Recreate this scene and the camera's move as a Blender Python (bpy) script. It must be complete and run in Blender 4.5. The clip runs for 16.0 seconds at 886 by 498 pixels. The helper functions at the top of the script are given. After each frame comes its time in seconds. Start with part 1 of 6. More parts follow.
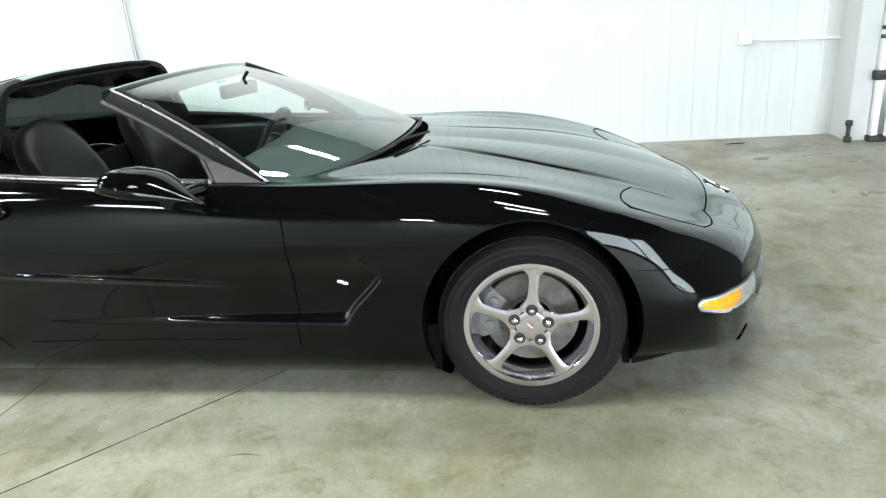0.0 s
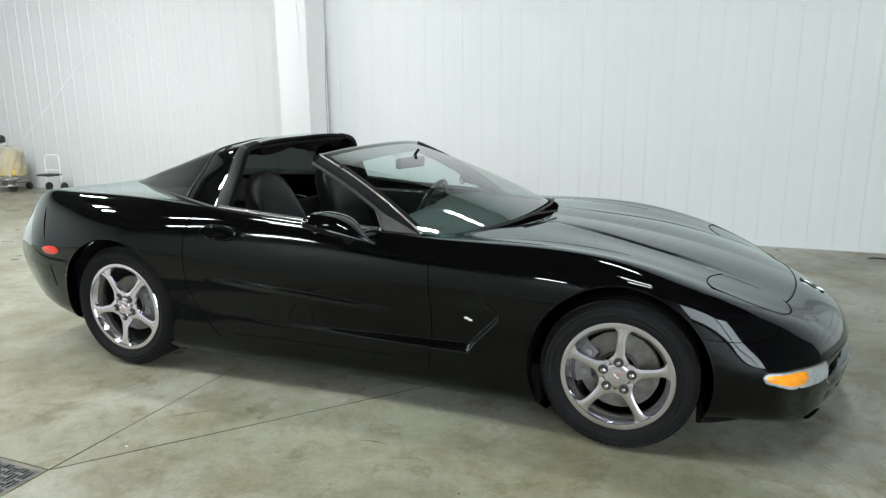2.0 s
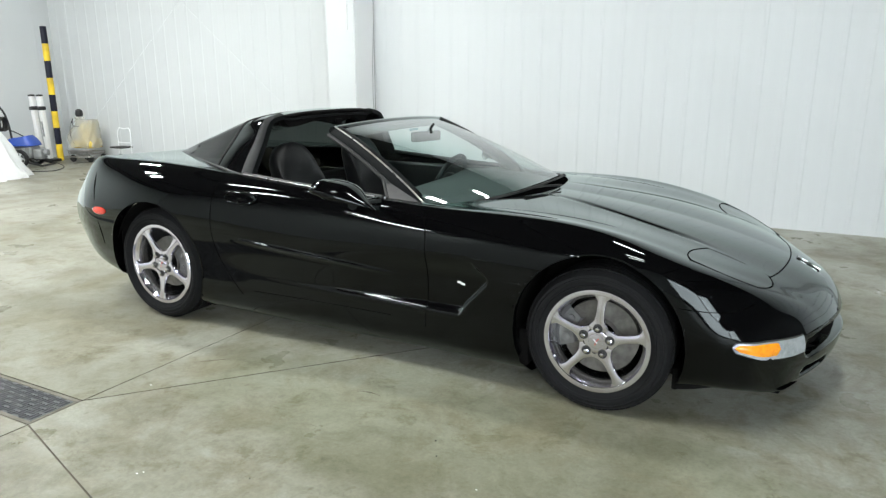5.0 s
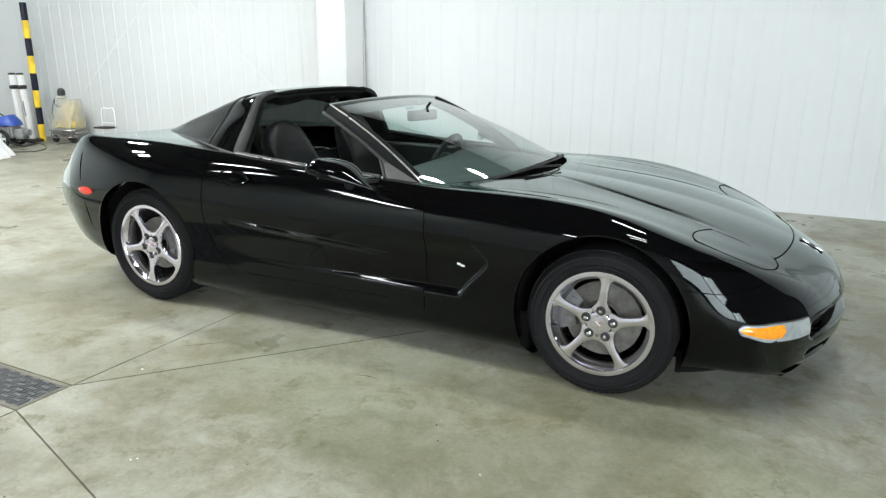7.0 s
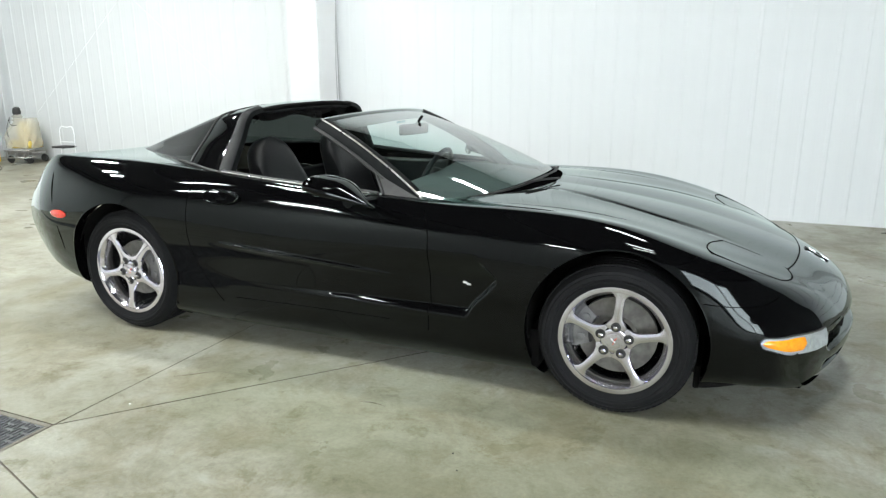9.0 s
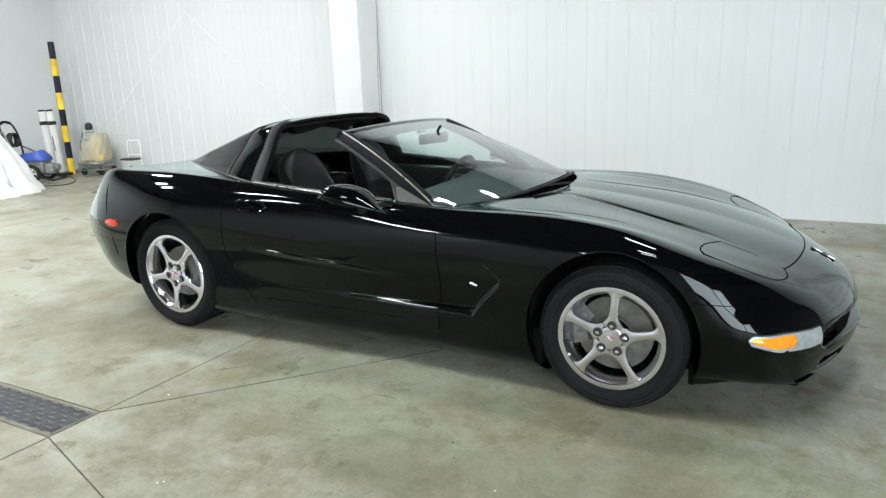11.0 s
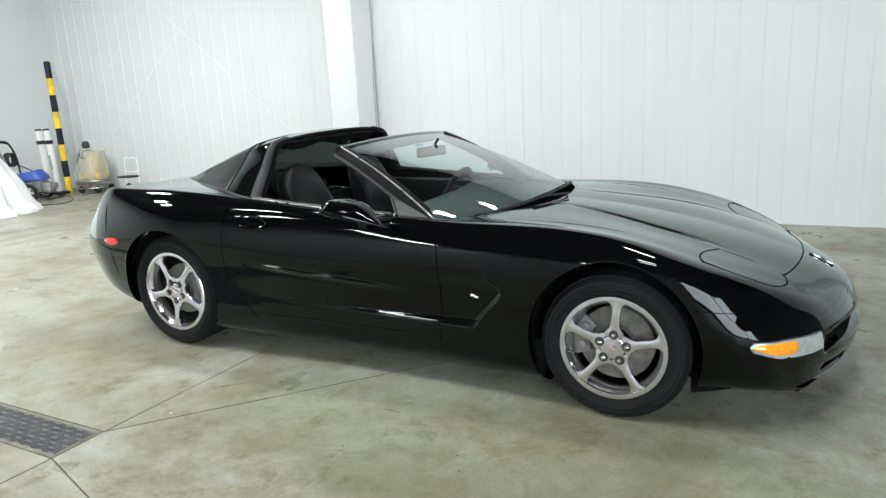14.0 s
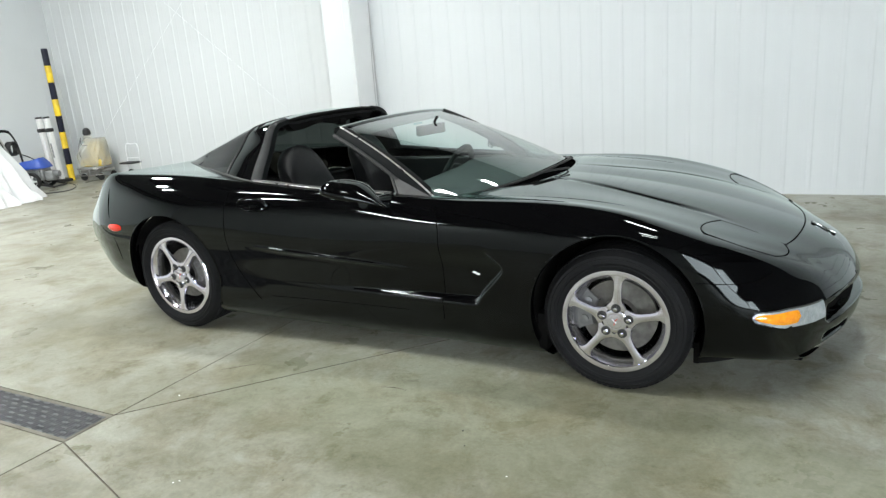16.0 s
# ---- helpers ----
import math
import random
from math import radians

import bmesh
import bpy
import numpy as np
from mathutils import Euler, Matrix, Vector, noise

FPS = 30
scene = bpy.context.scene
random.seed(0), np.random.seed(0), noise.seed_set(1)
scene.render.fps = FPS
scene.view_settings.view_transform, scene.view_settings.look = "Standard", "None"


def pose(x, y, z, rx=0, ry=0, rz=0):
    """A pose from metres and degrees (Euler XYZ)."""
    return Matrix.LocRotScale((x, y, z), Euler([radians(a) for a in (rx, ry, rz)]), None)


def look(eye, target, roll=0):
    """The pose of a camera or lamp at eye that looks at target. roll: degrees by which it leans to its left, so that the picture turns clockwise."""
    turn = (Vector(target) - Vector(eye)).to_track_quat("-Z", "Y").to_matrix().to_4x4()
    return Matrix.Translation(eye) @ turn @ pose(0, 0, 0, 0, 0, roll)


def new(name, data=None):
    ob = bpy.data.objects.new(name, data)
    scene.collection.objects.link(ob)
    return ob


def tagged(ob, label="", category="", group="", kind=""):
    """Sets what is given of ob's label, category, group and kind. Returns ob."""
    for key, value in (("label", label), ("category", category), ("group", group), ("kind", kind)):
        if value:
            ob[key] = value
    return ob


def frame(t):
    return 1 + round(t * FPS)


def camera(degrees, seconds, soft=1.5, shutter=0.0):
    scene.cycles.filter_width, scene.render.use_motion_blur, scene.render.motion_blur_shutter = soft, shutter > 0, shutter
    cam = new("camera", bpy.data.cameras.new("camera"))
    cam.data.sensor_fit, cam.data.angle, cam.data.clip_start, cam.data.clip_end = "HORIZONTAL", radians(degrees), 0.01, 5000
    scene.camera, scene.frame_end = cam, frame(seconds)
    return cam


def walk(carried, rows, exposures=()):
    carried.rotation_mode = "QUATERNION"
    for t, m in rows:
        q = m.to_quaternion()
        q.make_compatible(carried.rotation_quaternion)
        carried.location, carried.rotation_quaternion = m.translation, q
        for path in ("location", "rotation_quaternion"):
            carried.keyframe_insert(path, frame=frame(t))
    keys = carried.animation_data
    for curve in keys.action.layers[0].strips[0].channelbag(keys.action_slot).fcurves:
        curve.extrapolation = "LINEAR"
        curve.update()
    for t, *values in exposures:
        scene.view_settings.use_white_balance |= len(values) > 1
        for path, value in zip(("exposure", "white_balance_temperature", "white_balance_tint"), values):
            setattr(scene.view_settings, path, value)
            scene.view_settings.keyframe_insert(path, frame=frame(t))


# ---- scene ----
import functools

cam = camera(67.1, 16.0, soft=1.35)
PATH = [
    (0, (1.389, -2.928, 1.36), (1.08, -1.07, 0.685), -4.6),
    (0.5, (1.463, -3.065, 1.373), (1.025, -1.208, 0.774), -2.2),
    (1, (1.538, -3.197, 1.397), (0.994, -1.344, 0.877), -1.7),
    (1.5, (1.591, -3.328, 1.402), (0.971, -1.475, 0.972), -2.6),
    (2, (1.616, -3.497, 1.424), (0.894, -1.682, 0.994), -0.5),
    (2.5, (1.693, -3.549, 1.412), (0.945, -1.76, 0.923), -1.9),
    (3, (1.859, -3.551, 1.428), (0.966, -1.815, 0.997), -0.8),
    (3.5, (1.949, -3.555, 1.416), (1.024, -1.843, 0.953), -2.4),
    (4, (1.978, -3.547, 1.421), (1.049, -1.83, 0.984), -2.5),
    (4.2, (1.980, -3.544, 1.418), (1.075, -1.816, 0.972), -1.5),
    (6.3, (1.975, -3.544, 1.381), (1.077, -1.835, 0.858), 0.5),
    (6.5, (1.958, -3.54, 1.382), (1.05, -1.831, 0.877), 0.0),
    (7, (1.901, -3.514, 1.372), (1.049, -1.785, 0.841), 0.3),
    (7.5, (1.813, -3.499, 1.36), (1.002, -1.75, 0.828), -0.1),
    (8, (1.726, -3.507, 1.352), (0.93, -1.759, 0.793), -0.7),
    (8.5, (1.657, -3.509, 1.361), (0.936, -1.739, 0.773), 0.1),
    (9, (1.685, -3.484, 1.363), (0.927, -1.7, 0.87), -0.3),
    (9.2, (1.700, -3.490, 1.372), (0.903, -1.717, 0.898), -0.2),
    (11.3, (1.990, -3.547, 1.402), (1.066, -1.842, 0.911), -2.2),
    (11.5, (1.981, -3.544, 1.399), (1.081, -1.831, 0.894), -2.5),
    (12, (1.969, -3.55, 1.402), (1.068, -1.831, 0.918), -2.1),
    (12.5, (1.96, -3.556, 1.398), (1.055, -1.841, 0.909), -2.2),
    (13, (1.964, -3.562, 1.404), (1.056, -1.846, 0.92), -2.3),
    (13.5, (1.966, -3.568, 1.402), (1.05, -1.854, 0.927), -2.8),
    (14, (1.971, -3.558, 1.413), (1.054, -1.838, 0.965), -3.1),
    (14.5, (1.977, -3.545, 1.413), (1.064, -1.822, 0.968), -3.5),
    (15, (1.983, -3.544, 1.416), (1.044, -1.838, 0.96), -3.5),
    (15.5, (1.986, -3.552, 1.415), (1.038, -1.857, 0.936), -4.7),
    (16, (1.987, -3.557, 1.41), (1.061, -1.858, 0.901), -4.6),
]
EXPOSURES = [(0, 0.24), (0.5, 0.13), (1, -0.01), (1.5, -0.27), (2, -0.47), (2.5, -0.39), (3, -0.37), (3.5, -0.43), (4, -0.41), (6.5, -0.27), (7, -0.25), (8, -0.12), (8.5, -0.1), (9, -0.15), (11.5, -0.31), (12.5, -0.25), (14, -0.32), (16, -0.34)]
walk(cam, [(t, look(eye, target, roll)) for t, eye, target, roll in PATH], EXPOSURES)

# ---- world and lamps ----
world = bpy.data.worlds.new("world")
scene.world = world
world.use_nodes = True
world.node_tree.nodes["Background"].inputs[0].default_value = (0.75, 0.85, 1.0, 1)
world.node_tree.nodes["Background"].inputs[1].default_value = 0.15
scene.view_settings.exposure = 0.0

CEILING = 5.5
LAMP_WATT = 150
# the three past y = -6 are unseen, added for reflections in the flank
LAMP_ROWS = [(y, x) for x in (1.55, -2.8, -7.0) for y in (0.8, -2.1, -3.0)] + [(-4.6, -4.8), (-7.0, -5.9), (-9.0, -5.6), (-9.0, -1.5)]


# ---- small helpers ----
def spline(*pts):
    """Natural cubic curve through (x, value) pairs, in rising x; straight beyond the ends."""
    xs = np.array([p[0] for p in pts], float)
    ys = np.array([p[1] for p in pts], float)
    n = len(xs)
    h = np.diff(xs)
    a, b = np.zeros((n, n)), np.zeros(n)
    a[0, 0] = a[-1, -1] = 1
    for i in range(1, n - 1):
        a[i, i - 1], a[i, i], a[i, i + 1] = h[i - 1], 2 * (h[i - 1] + h[i]), h[i]
        b[i] = 6 * ((ys[i + 1] - ys[i]) / h[i] - (ys[i] - ys[i - 1]) / h[i - 1])
    m = np.linalg.solve(a, b)

    def f(x):
        x = min(max(x, xs[0]), xs[-1])
        i = min(max(int(np.searchsorted(xs, x)) - 1, 0), n - 2)
        d0, d1 = xs[i + 1] - x, x - xs[i]
        return float((m[i] * d0 ** 3 + m[i + 1] * d1 ** 3) / (6 * h[i]) + (ys[i] / h[i] - m[i] * h[i] / 6) * d0
                     + (ys[i + 1] / h[i] - m[i + 1] * h[i] / 6) * d1)
    return f


def ease(a, b, x):
    t = min(max((x - a) / (b - a), 0.0), 1.0)
    return t * t * (3 - 2 * t)


def mesh_of(name, bm, material, smooth=True):
    me = bpy.data.meshes.new(name)
    bmesh.ops.recalc_face_normals(bm, faces=bm.faces)
    bm.to_mesh(me)
    bm.free()
    for m in material if isinstance(material, (list, tuple)) else [material]:
        me.materials.append(m)
    if smooth:
        me.polygons.foreach_set("use_smooth", [True] * len(me.polygons))
        me.set_sharp_from_angle(angle=radians(38))
    return me


def part(name, bm, material, parent=None, label="", smooth=True):
    ob = new(name, mesh_of(name, bm, material, smooth))
    if parent:
        ob.parent = parent
    if label:
        ob["label"] = label
    return ob


def thing(name, label, category, at=(0, 0, 0), turn=0, kind="", group=""):
    ob = new(name)
    ob.matrix_basis = pose(*at, 0, 0, turn)
    return tagged(ob, label, category, group, kind)


def box(bm, x0, x1, y0, y1, z0, z1, bevel=0.0, seg=2, m=None):
    vs = [bm.verts.new((x, y, z)) for x in (x0, x1) for y in (y0, y1) for z in (z0, z1)]
    fs = [bm.faces.new([vs[i] for i in q]) for q in
          ((0, 1, 3, 2), (4, 6, 7, 5), (0, 4, 5, 1), (2, 3, 7, 6), (0, 2, 6, 4), (1, 5, 7, 3))]
    if m is not None:
        for v in vs:
            v.co = m @ v.co
    if bevel:
        es = list({e for f in fs for e in f.edges})
        bmesh.ops.bevel(bm, geom=es, offset=bevel, segments=seg, profile=0.5, affect="EDGES")
    return bm


def boxed(*a, **k):
    return box(bmesh.new(), *a, **k)


def tube(bm, pts, r, sides=8, cap=True, taper=None):
    """A round bar through points; taper gives a radius factor for each point."""
    pts = [Vector(p) for p in pts]
    rings, up = [], Vector((0, 0, 1))
    for i, p in enumerate(pts):
        d = (pts[min(i + 1, len(pts) - 1)] - pts[max(i - 1, 0)]).normalized()
        side = d.cross(up if abs(d.z) < 0.95 else Vector((1, 0, 0))).normalized()
        top = side.cross(d).normalized()
        rr = r * (taper[i] if taper else 1)
        rings.append([bm.verts.new(p + rr * (math.cos(a) * side + math.sin(a) * top))
                      for a in [2 * math.pi * k / sides for k in range(sides)]])
    for a, b in zip(rings, rings[1:]):
        for k in range(sides):
            bm.faces.new((a[k], a[(k + 1) % sides], b[(k + 1) % sides], b[k]))
    if cap:
        bm.faces.new(rings[0][::-1])
        bm.faces.new(rings[-1])
    return bm


def lathe(bm, profile, n=48, axis="y", centre=(0, 0, 0), start=0.0, end=360.0):
    """Turns (radius, offset) pairs about an axis through centre."""
    full = abs(end - start) > 359.9
    count = n if full else n + 1
    c = Vector(centre)
    rings = []
    for k in range(count):
        a = radians(start + (end - start) * k / n)
        ca, sa = math.cos(a), math.sin(a)
        ring = []
        for r, o in profile:
            v = (r * ca, o, r * sa) if axis == "y" else (r * ca, r * sa, o) if axis == "z" else (o, r * ca, r * sa)
            ring.append(bm.verts.new(c + Vector(v)))
        rings.append(ring)
    for k in range(n if full else n):
        a, b = rings[k], rings[(k + 1) % count]
        for i in range(len(profile) - 1):
            bm.faces.new((a[i], a[i + 1], b[i + 1], b[i]))
    return bm


def grid(bm, rows, closed=False):
    """Faces between rows of points."""
    vs = [[bm.verts.new(p) for p in row] for row in rows]
    for a, b in zip(vs, vs[1:]):
        n = len(a)
        for k in range(n if closed else n - 1):
            bm.faces.new((a[k], a[(k + 1) % n], b[(k + 1) % n], b[k]))
    return vs


def thick(bm, d):
    """Gives an open sheet a thickness d, to the side of its back."""
    bmesh.ops.recalc_face_normals(bm, faces=bm.faces)
    bmesh.ops.solidify(bm, geom=list(bm.faces), thickness=d)
    return bm


# ---- materials ----
def material(name, colour, rough=0.5, metal=0.0, second=None, scale=4.0, amount=0.5, bump=0.0, bump_scale=60.0,
             coat=0.0, rough_var=0.0, spec=0.5, detail=6.0):
    m = bpy.data.materials.new(name)
    m.use_nodes = True
    nt = m.node_tree
    b = nt.nodes["Principled BSDF"]
    b.inputs["Base Color"].default_value = (*colour, 1)
    b.inputs["Roughness"].default_value = rough
    b.inputs["Metallic"].default_value = metal
    b.inputs["Specular IOR Level"].default_value = spec
    b.inputs["Coat Weight"].default_value = coat
    b.inputs["Coat Roughness"].default_value = 0.02
    co = nt.nodes.new("ShaderNodeTexCoord")
    if second or rough_var:
        n = nt.nodes.new("ShaderNodeTexNoise")
        n.inputs["Scale"].default_value, n.inputs["Detail"].default_value = scale, detail
        nt.links.new(co.outputs["Object"], n.inputs["Vector"])
    if second:
        ramp = nt.nodes.new("ShaderNodeValToRGB")
        ramp.color_ramp.elements[0].position, ramp.color_ramp.elements[1].position = 0.5 - 0.3 * amount, 0.5 + 0.3 * amount
        ramp.color_ramp.elements[0].color, ramp.color_ramp.elements[1].color = (*colour, 1), (*second, 1)
        nt.links.new(n.outputs["Fac"], ramp.inputs["Fac"])
        nt.links.new(ramp.outputs["Color"], b.inputs["Base Color"])
    if rough_var:
        mr = nt.nodes.new("ShaderNodeMapRange")
        mr.inputs["From Min"].default_value, mr.inputs["From Max"].default_value = 0.3, 0.7
        mr.inputs["To Min"].default_value, mr.inputs["To Max"].default_value = max(rough - rough_var, 0.01), rough + rough_var
        nt.links.new(n.outputs["Fac"], mr.inputs["Value"])
        nt.links.new(mr.outputs["Result"], b.inputs["Roughness"])
    if bump:
        nb = nt.nodes.new("ShaderNodeTexNoise")
        nb.inputs["Scale"].default_value, nb.inputs["Detail"].default_value = bump_scale, 4
        bp = nt.nodes.new("ShaderNodeBump")
        bp.inputs["Strength"].default_value, bp.inputs["Distance"].default_value = bump, 0.01
        nt.links.new(co.outputs["Object"], nb.inputs["Vector"])
        nt.links.new(nb.outputs["Fac"], bp.inputs["Height"])
        nt.links.new(bp.outputs["Normal"], b.inputs["Normal"])
    return m


def concrete(name, tones, stain_tone, stain_from):
    """Sealed slab: pale grey with olive and brown stains, fine grain and a faint gloss."""
    m = bpy.data.materials.new(name)
    m.use_nodes = True
    nt = m.node_tree
    b = nt.nodes["Principled BSDF"]
    b.inputs["Specular IOR Level"].default_value = 0.16
    co = nt.nodes.new("ShaderNodeTexCoord")

    def noise_node(scale, detail, rough=0.55, distort=0.0):
        n = nt.nodes.new("ShaderNodeTexNoise")
        n.inputs["Scale"].default_value, n.inputs["Detail"].default_value = scale, detail
        n.inputs["Roughness"].default_value, n.inputs["Distortion"].default_value = rough, distort
        nt.links.new(co.outputs["Object"], n.inputs["Vector"])
        return n

    def ramp(src, *stops):
        r = nt.nodes.new("ShaderNodeValToRGB")
        e = r.color_ramp.elements
        while len(e) < len(stops):
            e.new(0.5)
        for el, (p, c) in zip(e, stops):
            el.position, el.color = p, (*c, 1) if len(c) == 3 else c
        nt.links.new(src.outputs["Fac"], r.inputs["Fac"])
        return r

    def mix(kind, fac, a, c):
        x = nt.nodes.new("ShaderNodeMix")
        x.data_type, x.blend_type = "RGBA", kind
        if isinstance(fac, float):
            x.inputs[0].default_value = fac
        else:
            nt.links.new(fac, x.inputs[0])
        nt.links.new(a, x.inputs[6])
        nt.links.new(c, x.inputs[7])
        return x.outputs[2]

    base = ramp(noise_node(0.8, 10, 0.62, 0.9), *zip((0.32, 0.45, 0.56, 0.70), tones))
    # the bay around the car is coloured lighter than westward, offsetting its weaker lamps
    pos = nt.nodes.new("ShaderNodeSeparateXYZ")
    nt.links.new(co.outputs["Object"], pos.inputs[0])
    warp = noise_node(0.7, 5, 0.6)
    bay = nt.nodes.new("ShaderNodeMath")
    bay.operation = "MULTIPLY_ADD"
    nt.links.new(warp.outputs["Fac"], bay.inputs[0])
    bay.inputs[1].default_value = 3.2
    nt.links.new(pos.outputs["X"], bay.inputs[2])
    bay_range = nt.nodes.new("ShaderNodeMapRange")
    bay_range.interpolation_type = "SMOOTHSTEP"
    bay_range.inputs["From Min"].default_value, bay_range.inputs["From Max"].default_value = -0.8, 2.6
    nt.links.new(bay.outputs[0], bay_range.inputs["Value"])
    stain = ramp(noise_node(2.1, 11, 0.70, 0.6), (stain_from, (0, 0, 0)), (stain_from + 0.05, (0.28, 0.28, 0.28)), (stain_from + 0.16, (0.66, 0.66, 0.66)))
    tint = nt.nodes.new("ShaderNodeRGB")
    tint.outputs[0].default_value = (*stain_tone, 1)
    grain = ramp(noise_node(55.0, 6, 0.7), (0.35, (0.84, 0.84, 0.84)), (0.65, (1.0, 1.0, 1.0)))
    blotch = ramp(noise_node(6.5, 9, 0.72, 0.8), (0.35, (0.78, 0.77, 0.70)), (0.50, (0.97, 0.97, 0.95)), (0.67, (1.09, 1.09, 1.08)))
    scuff = ramp(noise_node(14.0, 8, 0.68, 1.8), (0.30, (0.66, 0.64, 0.58)), (0.38, (1, 1, 1)))
    specks = ramp(noise_node(9.0, 3, 0.5), (0.26, (0.6, 0.58, 0.52)), (0.34, (1, 1, 1)))
    # factor above 1 puts the missing lamp light into the bay's colour
    lighter = nt.nodes.new("ShaderNodeRGB")
    lighter.outputs[0].default_value = (1.11, 1.13, 1.13, 1)
    undertone = mix("MULTIPLY", 1.0, base.outputs["Color"], lighter.outputs[0])
    c = mix("MIX", bay_range.outputs["Result"], base.outputs["Color"], undertone)
    # an olive patch with ragged edges darkens the colour along the parking place
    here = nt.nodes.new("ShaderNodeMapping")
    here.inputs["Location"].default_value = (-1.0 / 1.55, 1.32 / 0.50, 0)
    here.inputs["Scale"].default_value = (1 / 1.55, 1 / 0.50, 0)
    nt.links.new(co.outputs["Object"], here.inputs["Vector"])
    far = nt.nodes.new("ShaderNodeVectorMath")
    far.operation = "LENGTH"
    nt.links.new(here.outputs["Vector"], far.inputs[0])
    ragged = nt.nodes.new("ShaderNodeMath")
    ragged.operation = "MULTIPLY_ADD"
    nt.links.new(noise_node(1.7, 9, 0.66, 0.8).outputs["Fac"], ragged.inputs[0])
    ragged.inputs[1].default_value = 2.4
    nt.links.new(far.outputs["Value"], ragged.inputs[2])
    patch_mask = nt.nodes.new("ShaderNodeMapRange")
    patch_mask.interpolation_type = "SMOOTHSTEP"
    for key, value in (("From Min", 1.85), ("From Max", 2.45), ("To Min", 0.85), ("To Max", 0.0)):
        patch_mask.inputs[key].default_value = value
    nt.links.new(ragged.outputs[0], patch_mask.inputs["Value"])
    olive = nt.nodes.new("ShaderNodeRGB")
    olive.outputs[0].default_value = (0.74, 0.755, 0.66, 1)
    c = mix("MIX", patch_mask.outputs["Result"], c, mix("MULTIPLY", 1.0, c, olive.outputs[0]))
    c = mix("MIX", stain.outputs["Color"], c, tint.outputs[0])
    c = mix("MULTIPLY", 1.0, c, grain.outputs["Color"])
    c = mix("MULTIPLY", 0.5, c, specks.outputs["Color"])
    c = mix("MULTIPLY", 0.85, c, blotch.outputs["Color"])
    c = mix("MULTIPLY", 0.6, c, scuff.outputs["Color"])
    # trodden-in dirt with hard edges, dotted over the bay, and paler scraped spots
    dirt = ramp(noise_node(3.6, 12, 0.74, 0.3), (0.385, (0.70, 0.67, 0.56)), (0.425, (0.93, 0.92, 0.88)), (0.46, (1, 1, 1)))
    scraped = ramp(noise_node(5.2, 12, 0.78, 0.5), (0.585, (1, 1, 1)), (0.63, (1.10, 1.11, 1.13)))
    c = mix("MULTIPLY", 0.75, c, dirt.outputs["Color"])
    c = mix("MULTIPLY", 0.7, c, scraped.outputs["Color"])
    nt.links.new(c, b.inputs["Base Color"])
    r = ramp(noise_node(2.0, 6), (0.35, (0.27, 0.27, 0.27)), (0.7, (0.50, 0.50, 0.50)))
    nt.links.new(r.outputs["Color"], b.inputs["Roughness"])
    bp = nt.nodes.new("ShaderNodeBump")
    bp.inputs["Strength"].default_value, bp.inputs["Distance"].default_value = 0.12, 0.01
    nt.links.new(noise_node(30.0, 8, 0.7).outputs["Fac"], bp.inputs["Height"])
    nt.links.new(bp.outputs["Normal"], b.inputs["Normal"])
    return m


def glass(name, tint, rough=0.0, ior=1.45, grazing=5.0):
    """A thin pane: straight-through tinted light with a Fresnel gloss."""
    m = bpy.data.materials.new(name)
    m.use_nodes = True
    nt = m.node_tree
    nt.nodes.remove(nt.nodes["Principled BSDF"])
    out = nt.nodes["Material Output"]
    tr, gl = nt.nodes.new("ShaderNodeBsdfTransparent"), nt.nodes.new("ShaderNodeBsdfGlossy")
    tr.inputs["Color"].default_value = (*tint, 1)
    gl.inputs["Roughness"].default_value = rough
    fr, mx = nt.nodes.new("ShaderNodeLayerWeight"), nt.nodes.new("ShaderNodeMixShader")
    fr.inputs["Blend"].default_value = 0.5
    power, gloss = nt.nodes.new("ShaderNodeMath"), nt.nodes.new("ShaderNodeMath")
    power.operation, gloss.operation = "POWER", "MULTIPLY_ADD"
    f0 = ((ior - 1) / (ior + 1)) ** 2 * 1.8
    power.inputs[1].default_value, gloss.inputs[1].default_value, gloss.inputs[2].default_value = grazing, 1 - f0, f0
    nt.links.new(fr.outputs["Facing"], power.inputs[0])
    nt.links.new(power.outputs[0], gloss.inputs[0])
    nt.links.new(gloss.outputs[0], mx.inputs[0])
    nt.links.new(tr.outputs[0], mx.inputs[1])
    nt.links.new(gl.outputs[0], mx.inputs[2])
    nt.links.new(mx.outputs[0], out.inputs["Surface"])
    return m


